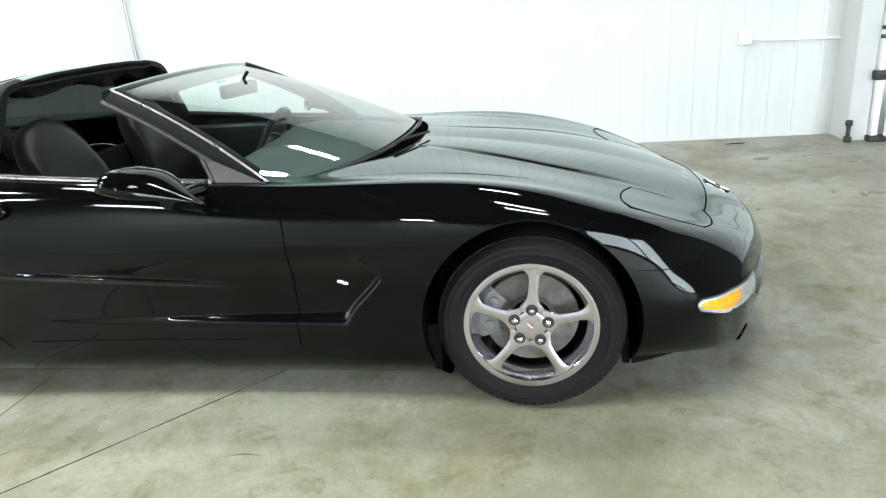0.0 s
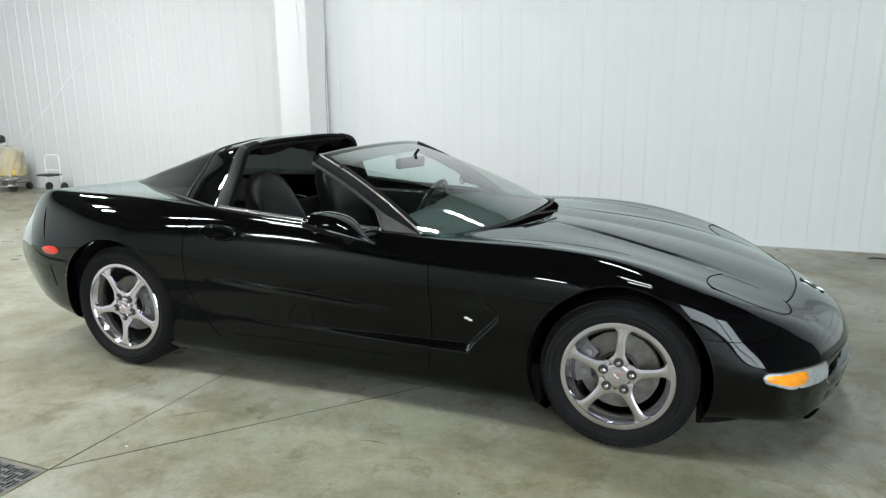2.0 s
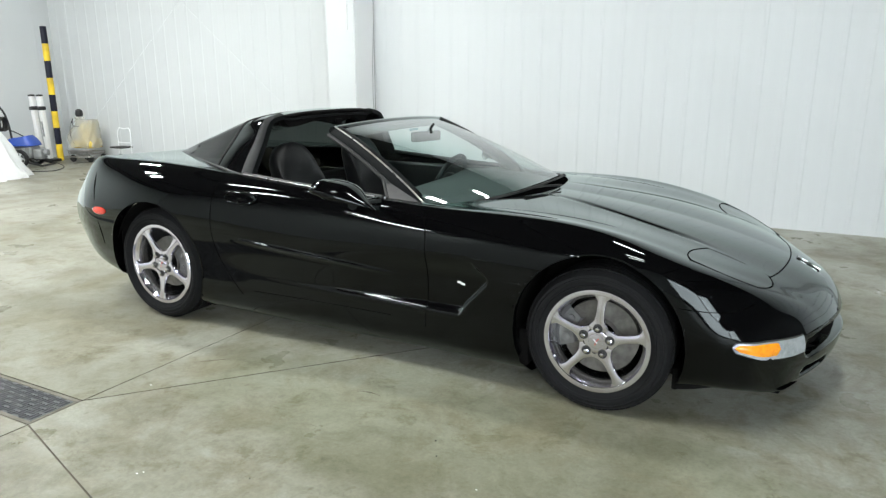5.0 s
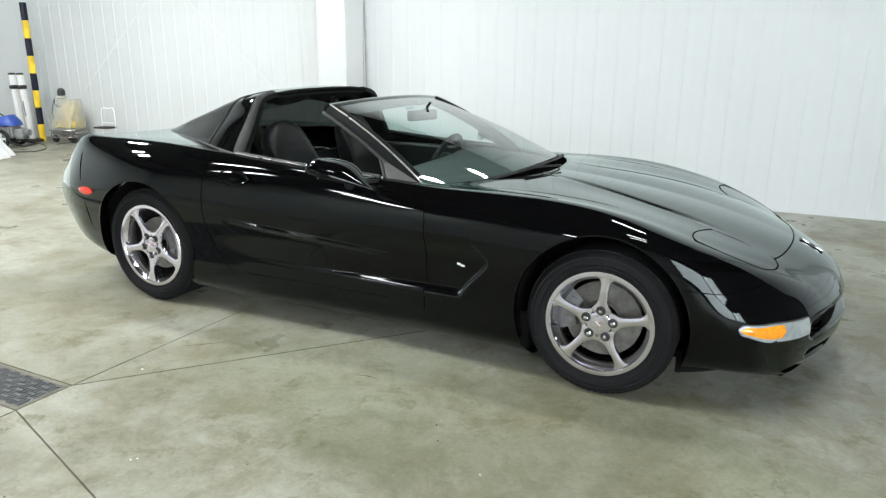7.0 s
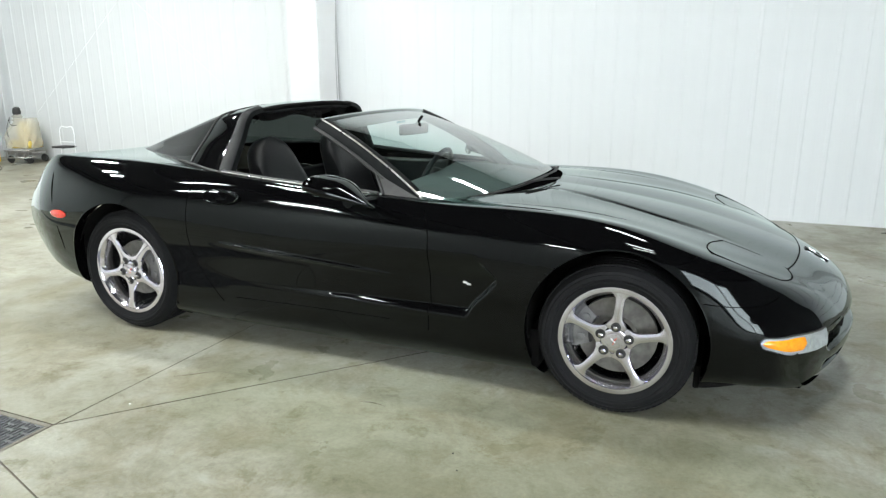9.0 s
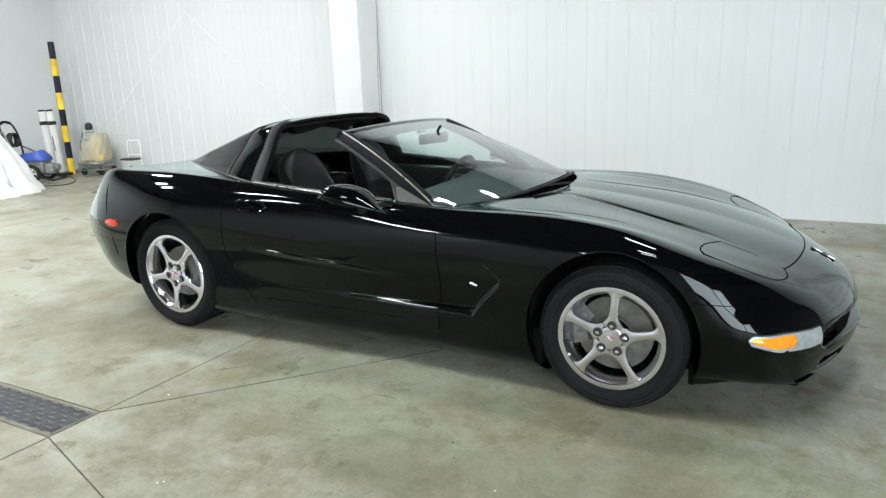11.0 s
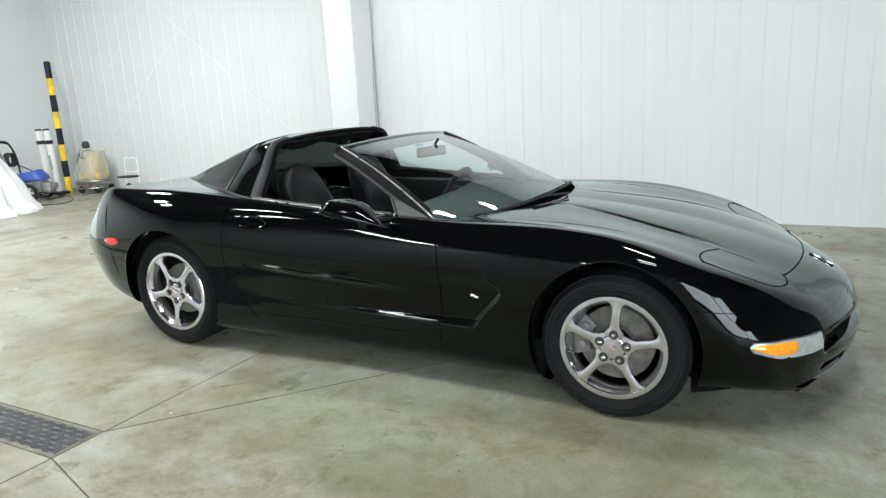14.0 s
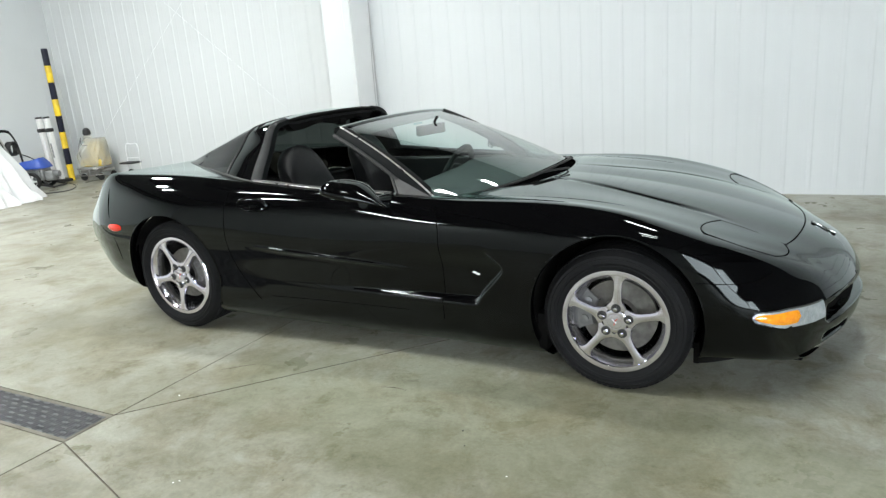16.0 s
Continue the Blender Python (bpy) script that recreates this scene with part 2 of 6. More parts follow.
def lacquer(name, colour, tint, facing, power):
    """Deep clear-coated paint: a near-black ground under a sharp Fresnel gloss with fine orange peel."""
    m = bpy.data.materials.new(name)
    m.use_nodes = True
    nt = m.node_tree
    nt.nodes.remove(nt.nodes["Principled BSDF"])
    base, top, mx = nt.nodes.new("ShaderNodeBsdfDiffuse"), nt.nodes.new("ShaderNodeBsdfGlossy"), nt.nodes.new("ShaderNodeMixShader")
    base.inputs["Color"].default_value, top.inputs["Color"].default_value = (*colour, 1), (*tint, 1)
    top.inputs["Roughness"].default_value = 0.03
    lw, pw, gloss = nt.nodes.new("ShaderNodeLayerWeight"), nt.nodes.new("ShaderNodeMath"), nt.nodes.new("ShaderNodeMath")
    lw.inputs["Blend"].default_value = 0.5
    pw.operation, gloss.operation = "POWER", "MULTIPLY_ADD"
    pw.inputs[1].default_value, gloss.inputs[1].default_value, gloss.inputs[2].default_value = power, 1 - facing, facing
    co, peel, bp = nt.nodes.new("ShaderNodeTexCoord"), nt.nodes.new("ShaderNodeTexNoise"), nt.nodes.new("ShaderNodeBump")
    peel.inputs["Scale"].default_value = 160.0
    bp.inputs["Strength"].default_value, bp.inputs["Distance"].default_value = 0.012, 0.002
    nt.links.new(co.outputs["Object"], peel.inputs["Vector"])
    nt.links.new(peel.outputs["Fac"], bp.inputs["Height"])
    nt.links.new(bp.outputs["Normal"], top.inputs["Normal"])
    nt.links.new(lw.outputs["Facing"], pw.inputs[0])
    nt.links.new(pw.outputs[0], gloss.inputs[0])
    nt.links.new(gloss.outputs[0], mx.inputs[0])
    nt.links.new(base.outputs[0], mx.inputs[1])
    nt.links.new(top.outputs[0], mx.inputs[2])
    nt.links.new(mx.outputs[0], nt.nodes["Material Output"].inputs["Surface"])
    return m


def glowing(name, colour, strength):
    m = material(name, (0.9, 0.9, 0.9), 0.4)
    b = m.node_tree.nodes["Principled BSDF"]
    b.inputs["Emission Color"].default_value = (*colour, 1)
    b.inputs["Emission Strength"].default_value = strength
    return m


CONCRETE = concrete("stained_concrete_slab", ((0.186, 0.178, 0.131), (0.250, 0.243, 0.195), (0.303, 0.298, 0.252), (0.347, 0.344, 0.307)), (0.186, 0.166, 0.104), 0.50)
GROUT = material("joint_filler", (0.060, 0.052, 0.036), 0.9, second=(0.10, 0.085, 0.06), scale=20)
WALL = material("white_steel_panel", (0.570, 0.590, 0.595), 0.55, second=(0.548, 0.569, 0.575), scale=1.5, amount=1.0, bump=0.02, bump_scale=8, rough_var=0.06)
# for unseen walls: coloured dark so that nose and hood reflect less light
DARKWALL = material("darkened_unseen_panel", (0.10, 0.104, 0.108), 0.5, second=(0.13, 0.134, 0.138), scale=1.2, amount=1.0)
TRIM = material("white_trim_steel", (0.80, 0.82, 0.825), 0.45, second=(0.77, 0.79, 0.795), scale=3, amount=1.0, rough_var=0.06)
SIDE_WHITE = material("shaded_side_white", (0.88, 0.88, 0.88), 0.5, second=(0.85, 0.855, 0.855), scale=3, amount=1.0, rough_var=0.05)
CEIL = material("dark_ceiling_lining", (0.020, 0.020, 0.021), 0.8, second=(0.032, 0.032, 0.032), scale=2)
PAINT = lacquer("black_car_paint", (0.0016, 0.0016, 0.0018), (0.93, 1.0, 0.99), 0.0175, 3.6)
RUBBER = material("tyre_rubber", (0.0075, 0.0078, 0.0085), 0.8, second=(0.011, 0.011, 0.0115), scale=14, bump=0.08, bump_scale=140, rough_var=0.08, spec=0.12)
SEAL = material("black_rubber_seal", (0.012, 0.012, 0.012), 0.55, second=(0.02, 0.02, 0.02), scale=40)
PLASTIC = material("black_satin_plastic", (0.016, 0.016, 0.017), 0.42, second=(0.022, 0.022, 0.022), scale=30, bump=0.05, bump_scale=400)
SATIN = material("satin_grey_weatherstrip", (0.0045, 0.0052, 0.0056), 0.45, second=(0.0065, 0.0074, 0.0078), scale=30, bump=0.05, bump_scale=300, spec=0.12)
LINER = material("black_wheel_liner", (0.004, 0.004, 0.004), 0.9, second=(0.008, 0.0075, 0.007), scale=9, bump=0.2, bump_scale=60, spec=0.08)
GAP = material("panel_shadow_gap", (0.0015, 0.0015, 0.0015), 0.95, second=(0.003, 0.003, 0.003), scale=40, spec=0.0)
ALLOY = material("polished_aluminium", (0.86, 0.845, 0.985), 0.06, 1.0, second=(0.80, 0.785, 0.92), scale=9, amount=1.0, rough_var=0.04)
BARREL = material("cast_aluminium_barrel", (0.90, 0.89, 0.92), 0.20, 1.0, second=(0.80, 0.79, 0.82), scale=12, amount=1.0, rough_var=0.05)
STEEL = material("machined_steel", (0.42, 0.41, 0.40), 0.35, 1.0, second=(0.32, 0.31, 0.29), scale=25, rough_var=0.1)
DISC = material("worn_disc_iron", (0.17, 0.165, 0.15), 0.55, 0.7, second=(0.12, 0.115, 0.105), scale=25, rough_var=0.1)
CALIPER = material("cast_aluminium", (0.17, 0.17, 0.17), 0.5, 0.8, second=(0.21, 0.21, 0.21), scale=30, bump=0.1, bump_scale=200)
CHROME = material("chrome_nut", (0.72, 0.72, 0.71), 0.12, 1.0, second=(0.5, 0.5, 0.5), scale=60)
SILVER = material("badge_glint_silver", (0.86, 0.86, 0.85), 0.25, second=(0.70, 0.70, 0.69), scale=60, coat=0.5)
LEATHER = material("black_leather", (0.0042, 0.0044, 0.0048), 0.38, second=(0.0075, 0.0077, 0.0082), scale=25, bump=0.12, bump_scale=260, rough_var=0.06, spec=0.32)
CARPET = material("black_carpet", (0.010, 0.010, 0.010), 0.95, second=(0.018, 0.018, 0.018), scale=120, bump=0.4, bump_scale=500)
DASH = material("charcoal_dash_vinyl", (0.055, 0.060, 0.060), 0.6, second=(0.07, 0.075, 0.075), scale=60, bump=0.12, bump_scale=350)
SCREEN = glass("windshield_glass", (0.62, 0.80, 0.76), 0.0, 1.70, 2.8)
TINTED = glass("tinted_hatch_glass", (0.045, 0.054, 0.051), 0.0, 1.38, 6.0)
AMBER = material("amber_lens", (0.95, 0.34, 0.01), 0.12, second=(0.85, 0.27, 0.01), scale=60, coat=1.0, bump=0.1, bump_scale=120)
CLEAR = material("clear_ribbed_lens", (0.38, 0.41, 0.43), 0.12, second=(0.29, 0.32, 0.34), scale=40, coat=1.0, bump=0.3, bump_scale=160)
RED = material("red_lens", (0.62, 0.03, 0.015), 0.12, second=(0.42, 0.02, 0.01), scale=60, coat=1.0, bump=0.1, bump_scale=120)
RED_ENAMEL = material("red_enamel", (0.6, 0.05, 0.03), 0.3, second=(0.5, 0.04, 0.03), scale=50)
WHITE_ENAMEL = material("white_enamel", (0.8, 0.8, 0.78), 0.3, second=(0.7, 0.7, 0.7), scale=50)
YELLOW = material("yellow_safety_paint", (0.88, 0.62, 0.02), 0.5, second=(0.62, 0.42, 0.03), scale=6, bump=0.05)
BAND = material("black_safety_paint", (0.006, 0.007, 0.018), 0.5, second=(0.010, 0.011, 0.024), scale=6, bump=0.05, spec=0.25)
BLUE = material("blue_plastic", (0.02, 0.06, 0.32), 0.4, second=(0.03, 0.08, 0.36), scale=10)
TEAL = material("teal_sticker", (0.06, 0.25, 0.30), 0.4, second=(0.08, 0.28, 0.33), scale=30)
CLOTH = material("white_cover_cloth", (0.80, 0.80, 0.80), 0.85, second=(0.72, 0.73, 0.74), scale=5, bump=0.3, bump_scale=18)
YELLOW_TANK = material("dull_yellow_plastic", (0.60, 0.43, 0.06), 0.5, second=(0.46, 0.35, 0.08), scale=7)
WRAP = glass("crumpled_clear_film", (0.92, 0.92, 0.88), 0.2, 1.5)
wn = WRAP.node_tree
haze, wrap_mix = wn.nodes.new("ShaderNodeBsdfDiffuse"), wn.nodes.new("ShaderNodeMixShader")
haze.inputs["Color"].default_value, wrap_mix.inputs[0].default_value = (0.75, 0.74, 0.68, 1), 0.30
wn.links.new(wn.nodes["Mix Shader"].outputs[0], wrap_mix.inputs[1])
wn.links.new(haze.outputs[0], wrap_mix.inputs[2])
wn.links.new(wrap_mix.outputs[0], wn.nodes["Material Output"].inputs["Surface"])
GREYMETAL = material("grey_painted_metal", (0.32, 0.33, 0.33), 0.45, 0.3, second=(0.22, 0.22, 0.22), scale=14)
GRATE = material("cast_iron_grate", (0.075, 0.080, 0.088), 0.65, 0.2, second=(0.13, 0.13, 0.13), scale=18, amount=0.9, bump=0.2, bump_scale=90)
EDGE = material("grimy_drain_edge", (0.20, 0.19, 0.155), 0.8, second=(0.11, 0.10, 0.075), scale=9, amount=0.8, bump=0.3, bump_scale=50)
PIT = material("drain_pit", (0.02, 0.02, 0.018), 0.9, second=(0.035, 0.03, 0.025), scale=9)
TUBE_GLOW = glowing("lamp_lens", (0.95, 1.0, 0.98), 9.0)

# ---- the room ----
LEFT, RIGHT, NEAR, BACK, FAR = -10.75, 8.5, -10.0, 3.70, 4.85   # inner faces
COLUMN_L, COLUMN_R = -2.72, 4.00


def slab(name, pts, surface, plain=()):
    """One slab of the floor; edges run counter-clockwise, and those numbered in plain have no joint."""
    ring = []
    for k in range(len(pts)):
        p, q, r = (Vector(pts[(k + s) % len(pts)]) for s in (-1, 0, 1))
        u, v = (q - p).normalized(), (r - q).normalized()
        d0, d1 = (0.0 if (k - 1) % len(pts) in plain else 0.0034), (0.0 if k in plain else 0.0034)
        n0, n1 = Vector((-u.y, u.x)), Vector((-v.y, v.x))
        det = n0.x * n1.y - n0.y * n1.x
        if abs(det) < 0.02:
            ring.append(q + n1 * d1)
        else:
            ring.append(q + Vector(((d0 * n1.y - d1 * n0.y) / det, (n0.x * d1 - n1.x * d0) / det)))
    bm = bmesh.new()
    top, low = [[bm.verts.new((p.x, p.y, z)) for p in ring] for z in (0.0, -0.12)]
    bm.faces.new(top)
    for k in range(len(ring)):
        bm.faces.new((top[k], low[k], low[(k + 1) % len(ring)], top[(k + 1) % len(ring)])).material_index = 1
    return part(name, bm, [surface, GROUT], floor, smooth=False)


floor = tagged(new("floor", mesh_of("floor", boxed(LEFT - 0.3, RIGHT + 0.3, NEAR - 0.3, FAR + 0.3, -0.32, -0.125), GROUT, False)),
               "sealed grey-green concrete slab floor with stains and saw-cut joints", "floor", kind="structure")
DX, DA, DB = -0.752, -1.832, -2.080     # end and edges of the drain
E0, E1, N0, N1 = LEFT - 0.2, RIGHT + 0.2, NEAR - 0.2, FAR + 0.2
JX, JY = DX + 0.982 * 1.5, DA + 1.132 * 1.5     # the slanting joint ends under the car
SY = DB - 0.30 * (E1 - DX)
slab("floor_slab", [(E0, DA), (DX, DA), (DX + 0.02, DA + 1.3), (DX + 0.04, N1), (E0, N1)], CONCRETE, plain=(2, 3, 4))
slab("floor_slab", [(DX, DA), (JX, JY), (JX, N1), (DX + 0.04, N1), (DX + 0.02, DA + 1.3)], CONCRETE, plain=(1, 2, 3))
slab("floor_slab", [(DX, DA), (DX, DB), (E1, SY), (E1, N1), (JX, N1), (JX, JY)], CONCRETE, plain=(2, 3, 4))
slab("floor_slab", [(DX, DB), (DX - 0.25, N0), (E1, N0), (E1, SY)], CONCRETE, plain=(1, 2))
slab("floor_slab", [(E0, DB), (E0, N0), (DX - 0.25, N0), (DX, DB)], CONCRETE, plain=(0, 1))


for p, q in (((DX, DA), (JX, JY)), ((DX, DA), (DX + 0.02, DA + 1.3)), ((DX, DB), (E1, SY)), ((DX, DB), (DX - 0.25, N0)), ((DX, DB), (E0, DB)), ((DX, DA), (E0, DA))):
    d = Vector((q[0] - p[0], q[1] - p[1], 0))
    m = Matrix.Translation((p[0], p[1], 0)) @ Matrix.Rotation(math.atan2(d.y, d.x), 4, "Z")
    part("joint_filler", boxed(0.0, d.length, -0.006, 0.006, -0.05, -0.004, m=m), GROUT, floor, smooth=False)


def ribbed_wall(name, a, b, height, pitch, first, inward, label, surface=None, depth=0.008, slope=0.018):
    """A steel liner wall from a to b (along x or y), with raised ribs on its room side."""
    a, b = Vector((*a, 0)), Vector((*b, 0))
    d = (b - a).normalized()
    n = Vector((*inward, 0))
    length = (b - a).length
    prof = [(0.0, 0.0)]
    s = first
    while s < length - 0.06:
        prof += [(s - 0.012 - slope, 0.0), (s - 0.012, depth), (s + 0.012, depth), (s + 0.012 + slope, 0.0)]
        low = depth * 0.22
        prof += [(s + pitch * 0.36, 0.0), (s + pitch * 0.36 + 0.012, low), (s + pitch * 0.36 + 0.03, low), (s + pitch * 0.36 + 0.042, 0.0)]
        s += pitch
    prof = [p for p in prof if p[0] < length] + [(length, 0.0)]
    bm = bmesh.new()
    rows = []
    for z in (0.0, height):
        rows.append([a + d * s + n * o + Vector((0, 0, z)) for s, o in prof])
    grid(bm, rows)
    ob = part(name, bm, surface or WALL, smooth=False)
    back = bmesh.new()
    m = Matrix.Translation(a) @ Matrix((( d.x, -n.x, 0, 0), (d.y, -n.y, 0, 0), (0, 0, 1, 0), (0, 0, 0, 1)))
    box(back, 0, length, 0.004, 0.16, 0, height, m=m)
    part("wall_core", back, TRIM, ob, smooth=False)
    return tagged(ob, label, "wall", kind="structure")


ribbed_wall("wall_back", (COLUMN_L, BACK), (COLUMN_R, BACK), CEILING, 0.2215, 0.155, (0, -1), "white ribbed steel liner wall behind the car", depth=0.0030, slope=0.012)
ribbed_wall("wall_north", (LEFT, FAR), (COLUMN_L - 0.40, FAR), CEILING, 0.283, 0.21, (0, -1), "white ribbed steel liner wall of the far bay", depth=0.006)
ribbed_wall("wall_west", (LEFT, NEAR), (LEFT, FAR), CEILING, 40.0, 0.1, (1, 0), "white smooth steel end wall of the garage")
# two wide window openings with daylight in the corner behind the camera, past the nose
DOOR_Y0, DOOR_Y1, DOOR_X0, DOOR_X1, DOOR_Z, SILL_Z = -9.92, -6.2, 3.9, 8.42, 4.1, 0.45
ribbed_wall("wall_south", (LEFT, NEAR), (DOOR_X0, NEAR), CEILING, 0.30, 0.1, (0, 1), "white steel wall opposite the car")
ribbed_wall("wall_east", (RIGHT, DOOR_Y1), (RIGHT, FAR), CEILING, 0.30, 0.1, (-1, 0), "unseen steel wall past the car's nose, coloured dark for the paint's reflections", DARKWALL)
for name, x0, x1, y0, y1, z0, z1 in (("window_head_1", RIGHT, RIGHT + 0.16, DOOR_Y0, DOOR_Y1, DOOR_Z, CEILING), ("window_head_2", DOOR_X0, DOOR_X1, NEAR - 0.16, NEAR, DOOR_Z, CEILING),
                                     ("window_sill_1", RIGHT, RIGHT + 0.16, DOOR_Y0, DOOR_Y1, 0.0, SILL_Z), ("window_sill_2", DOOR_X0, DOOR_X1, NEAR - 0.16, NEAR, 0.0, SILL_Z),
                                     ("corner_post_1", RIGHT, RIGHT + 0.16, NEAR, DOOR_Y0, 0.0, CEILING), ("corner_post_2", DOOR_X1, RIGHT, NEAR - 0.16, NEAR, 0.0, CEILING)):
    tagged(part(name, boxed(x0, x1, y0, y1, z0, z1), DARKWALL, smooth=False), "unseen steel wall beside the wide windows, coloured dark for the paint's reflections", "wall", kind="structure")
DAYLIGHT = glowing("overcast_daylight", (0.86, 0.94, 1.0), 15.0)
back = boxed(RIGHT + 4.0, RIGHT + 4.1, NEAR - 4, DOOR_Y1 + 4, -0.2, 9.5)
box(back, DOOR_X0 - 4, RIGHT + 3.9, NEAR - 4.1, NEAR - 4.0, -0.2, 9.5)
tagged(part("backdrop", back, DAYLIGHT, smooth=False), "bright overcast daylight outside the windows", "backdrop", kind="structure")
apron = boxed(RIGHT + 0.31, RIGHT + 4.0, NEAR - 4, DOOR_Y1 + 4, -0.3, -0.02)
box(apron, DOOR_X0 - 4, RIGHT + 0.30, NEAR - 4, NEAR - 0.31, -0.3, -0.02)
tagged(part("ground", apron, CONCRETE, smooth=False), "pale concrete apron outside the windows", "ground", kind="structure")
bm = boxed(LEFT - 0.2, RIGHT + 0.2, NEAR - 0.2, FAR + 0.2, CEILING, CEILING + 0.15)
for k in range(9):
    x = LEFT + 1.0 + 2.25 * k
    box(bm, x - 0.07, x + 0.07, NEAR, FAR, CEILING - 0.22, CEILING - 0.002)
ceiling = tagged(part("ceiling", bm, CEIL, smooth=False), "dark lined garage ceiling with beams", "ceiling", kind="structure")


def column(name, x0, x1, y0, y1, label):
    ob = part(name, boxed(x0, x1, y0, y1, 0, CEILING - 0.004, bevel=0.008), WALL)
    return tagged(ob, label, "column", kind="structure")


first = column("column_1", COLUMN_L - 0.40, COLUMN_L, 3.27, FAR + 0.1, "white steel-clad wall column with cable lines")
column("column_2", COLUMN_R, COLUMN_R + 0.17, 3.34, BACK + 0.12, "white steel-clad column beside the overhead door")

# added sheet, whiter than the column, lightens its shaded right face
part("side_lightener", boxed(COLUMN_L + 0.001, COLUMN_L + 0.004, 3.275, BACK - 0.002, 0.002, CEILING - 0.006), SIDE_WHITE, first, "thin white sheet added to lighten the column's shaded side", smooth=False)
# seam and cable lines on the first column
cable = part("corner_cable", tube(tube(bmesh.new(), [(COLUMN_L + 0.012, BACK - 0.03, 0.02), (COLUMN_L + 0.012, BACK - 0.03, CEILING - 0.01)], 0.0035, 6),
             [(COLUMN_L + 0.011, BACK - 0.075, 0.02), (COLUMN_L + 0.011, BACK - 0.075, 1.6), (COLUMN_L + 0.011, BACK - 0.035, 2.1)], 0.0025, 6), GREYMETAL)
tagged(cable, "thin grey cables running up the wall corner", "cable")
cable = part("hanging_cable", tube(bmesh.new(), [(COLUMN_L - 0.16, 3.262, 3.6), (COLUMN_L - 0.13, 3.262, 2.9), (COLUMN_L - 0.10, 3.262, 2.35), (COLUMN_L - 0.09, 3.262, 2.0)], 0.004, 6), WHITE_ENAMEL)
tagged(cable, "thin pale cable hanging down the column face", "cable")

# crossed bracing rods in the far bay
for p, q in (((-9.9, 0.62), (-5.2, 4.35)), ((-9.3, 4.35), (-4.6, 0.6))):
    rod = part("brace_rod", tube(bmesh.new(), [(p[0], FAR - 0.018, p[1]), (q[0], FAR - 0.018, q[1])], 0.0024, 8), WALL)
    tagged(rod, "thin white diagonal steel brace rod on the wall", "brace", group="crossed brace rods")


def lamp_share(x, y):
    """How bright each lamp burns beside the others, set by place to balance walls, floor and reflections."""
    if x < -6:
        return 2.0
    if y < -4:
        return 0.8
    return (1.06 if x < 0 else 0.45) * (0.80 if y < 0 else 1.0)


def striplight(x, y):
    t = thing("ceiling_light", "white linear high-bay light hung under the ceiling", "lamp", (x, y, CEILING), 0, group="ceiling lights")
    b = bmesh.new()
    box(b, -0.38, 0.38, -0.17, 0.17, -0.29, -0.225, bevel=0.01)
    for k in (-0.3, 0.3):
        tube(b, [(k, 0, -0.23), (k, 0, -0.001)], 0.01, 8)
    part("housing", b, TRIM, t)
    for o in (-0.10, 0.0, 0.10):
        part("tube", tube(bmesh.new(), [(-0.33, o, -0.305), (0.33, o, -0.305)], 0.013, 10), TUBE_GLOW, t)
    lamp = new("lamp", bpy.data.lights.new("lamp", "AREA"))
    lamp.data.shape, lamp.data.size, lamp.data.size_y, lamp.data.energy = "RECTANGLE", 0.66, 0.28, LAMP_WATT * lamp_share(x, y)
    lamp.data.color = (0.965, 1.0, 0.985)
    lamp.parent, lamp.matrix_basis = t, pose(0, 0, -0.325)
    return t


for y, x in LAMP_ROWS:
    striplight(x, y)

# ---- the car: nose towards +x, axles at x = +-1.327, centre line y = 0 ----
car = thing("sports_car", "glossy black two-seat sports coupe with open targa roof and polished wheels", "car")
NOSE, TAIL, AXLE = 2.27, -2.27, 1.327

# lines along the body, from tail to nose: half-width and height of each
Z_MID = spline((-2.27, 0.80), (-2.15, 0.885), (-1.9, 0.925), (-1.3, 0.92), (-0.7, 0.87), (0.0, 0.858), (0.6, 0.848), (0.85, 0.836), (1.1, 0.812),
               (1.33, 0.779), (1.6, 0.727), (1.85, 0.660), (2.0, 0.609), (2.11, 0.560), (2.19, 0.512), (2.245, 0.455), (2.27, 0.405))
Z_BULGE = spline((-2.27, 0.80), (-2.15, 0.888), (-1.9, 0.928), (-1.3, 0.925), (-0.7, 0.875), (0.0, 0.862), (0.6, 0.850), (0.85, 0.839), (1.1, 0.817),
                 (1.33, 0.785), (1.6, 0.731), (1.85, 0.662), (2.0, 0.610), (2.11, 0.560), (2.19, 0.512), (2.245, 0.455), (2.27, 0.405))
Y_BULGE = spline((-2.27, 0.26), (0.0, 0.32), (0.6, 0.24), (1.1, 0.20), (1.35, 0.24), (1.6, 0.27), (2.0, 0.22), (2.27, 0.16))
Z_VALLEY = spline((-2.27, 0.80), (-2.15, 0.893), (-1.9, 0.934), (-1.3, 0.934), (-0.7, 0.895), (0.0, 0.856), (0.6, 0.846), (0.85, 0.836), (1.1, 0.809),
                  (1.33, 0.775), (1.6, 0.721), (1.85, 0.654), (2.0, 0.603), (2.11, 0.553), (2.19, 0.506), (2.245, 0.451), (2.27, 0.403))
Y_VALLEY = spline((-2.27, 0.42), (-0.7, 0.62), (0.2, 0.52), (0.6, 0.42), (1.1, 0.37), (1.35, 0.43), (1.6, 0.475), (1.85, 0.46), (2.0, 0.40), (2.27, 0.30))
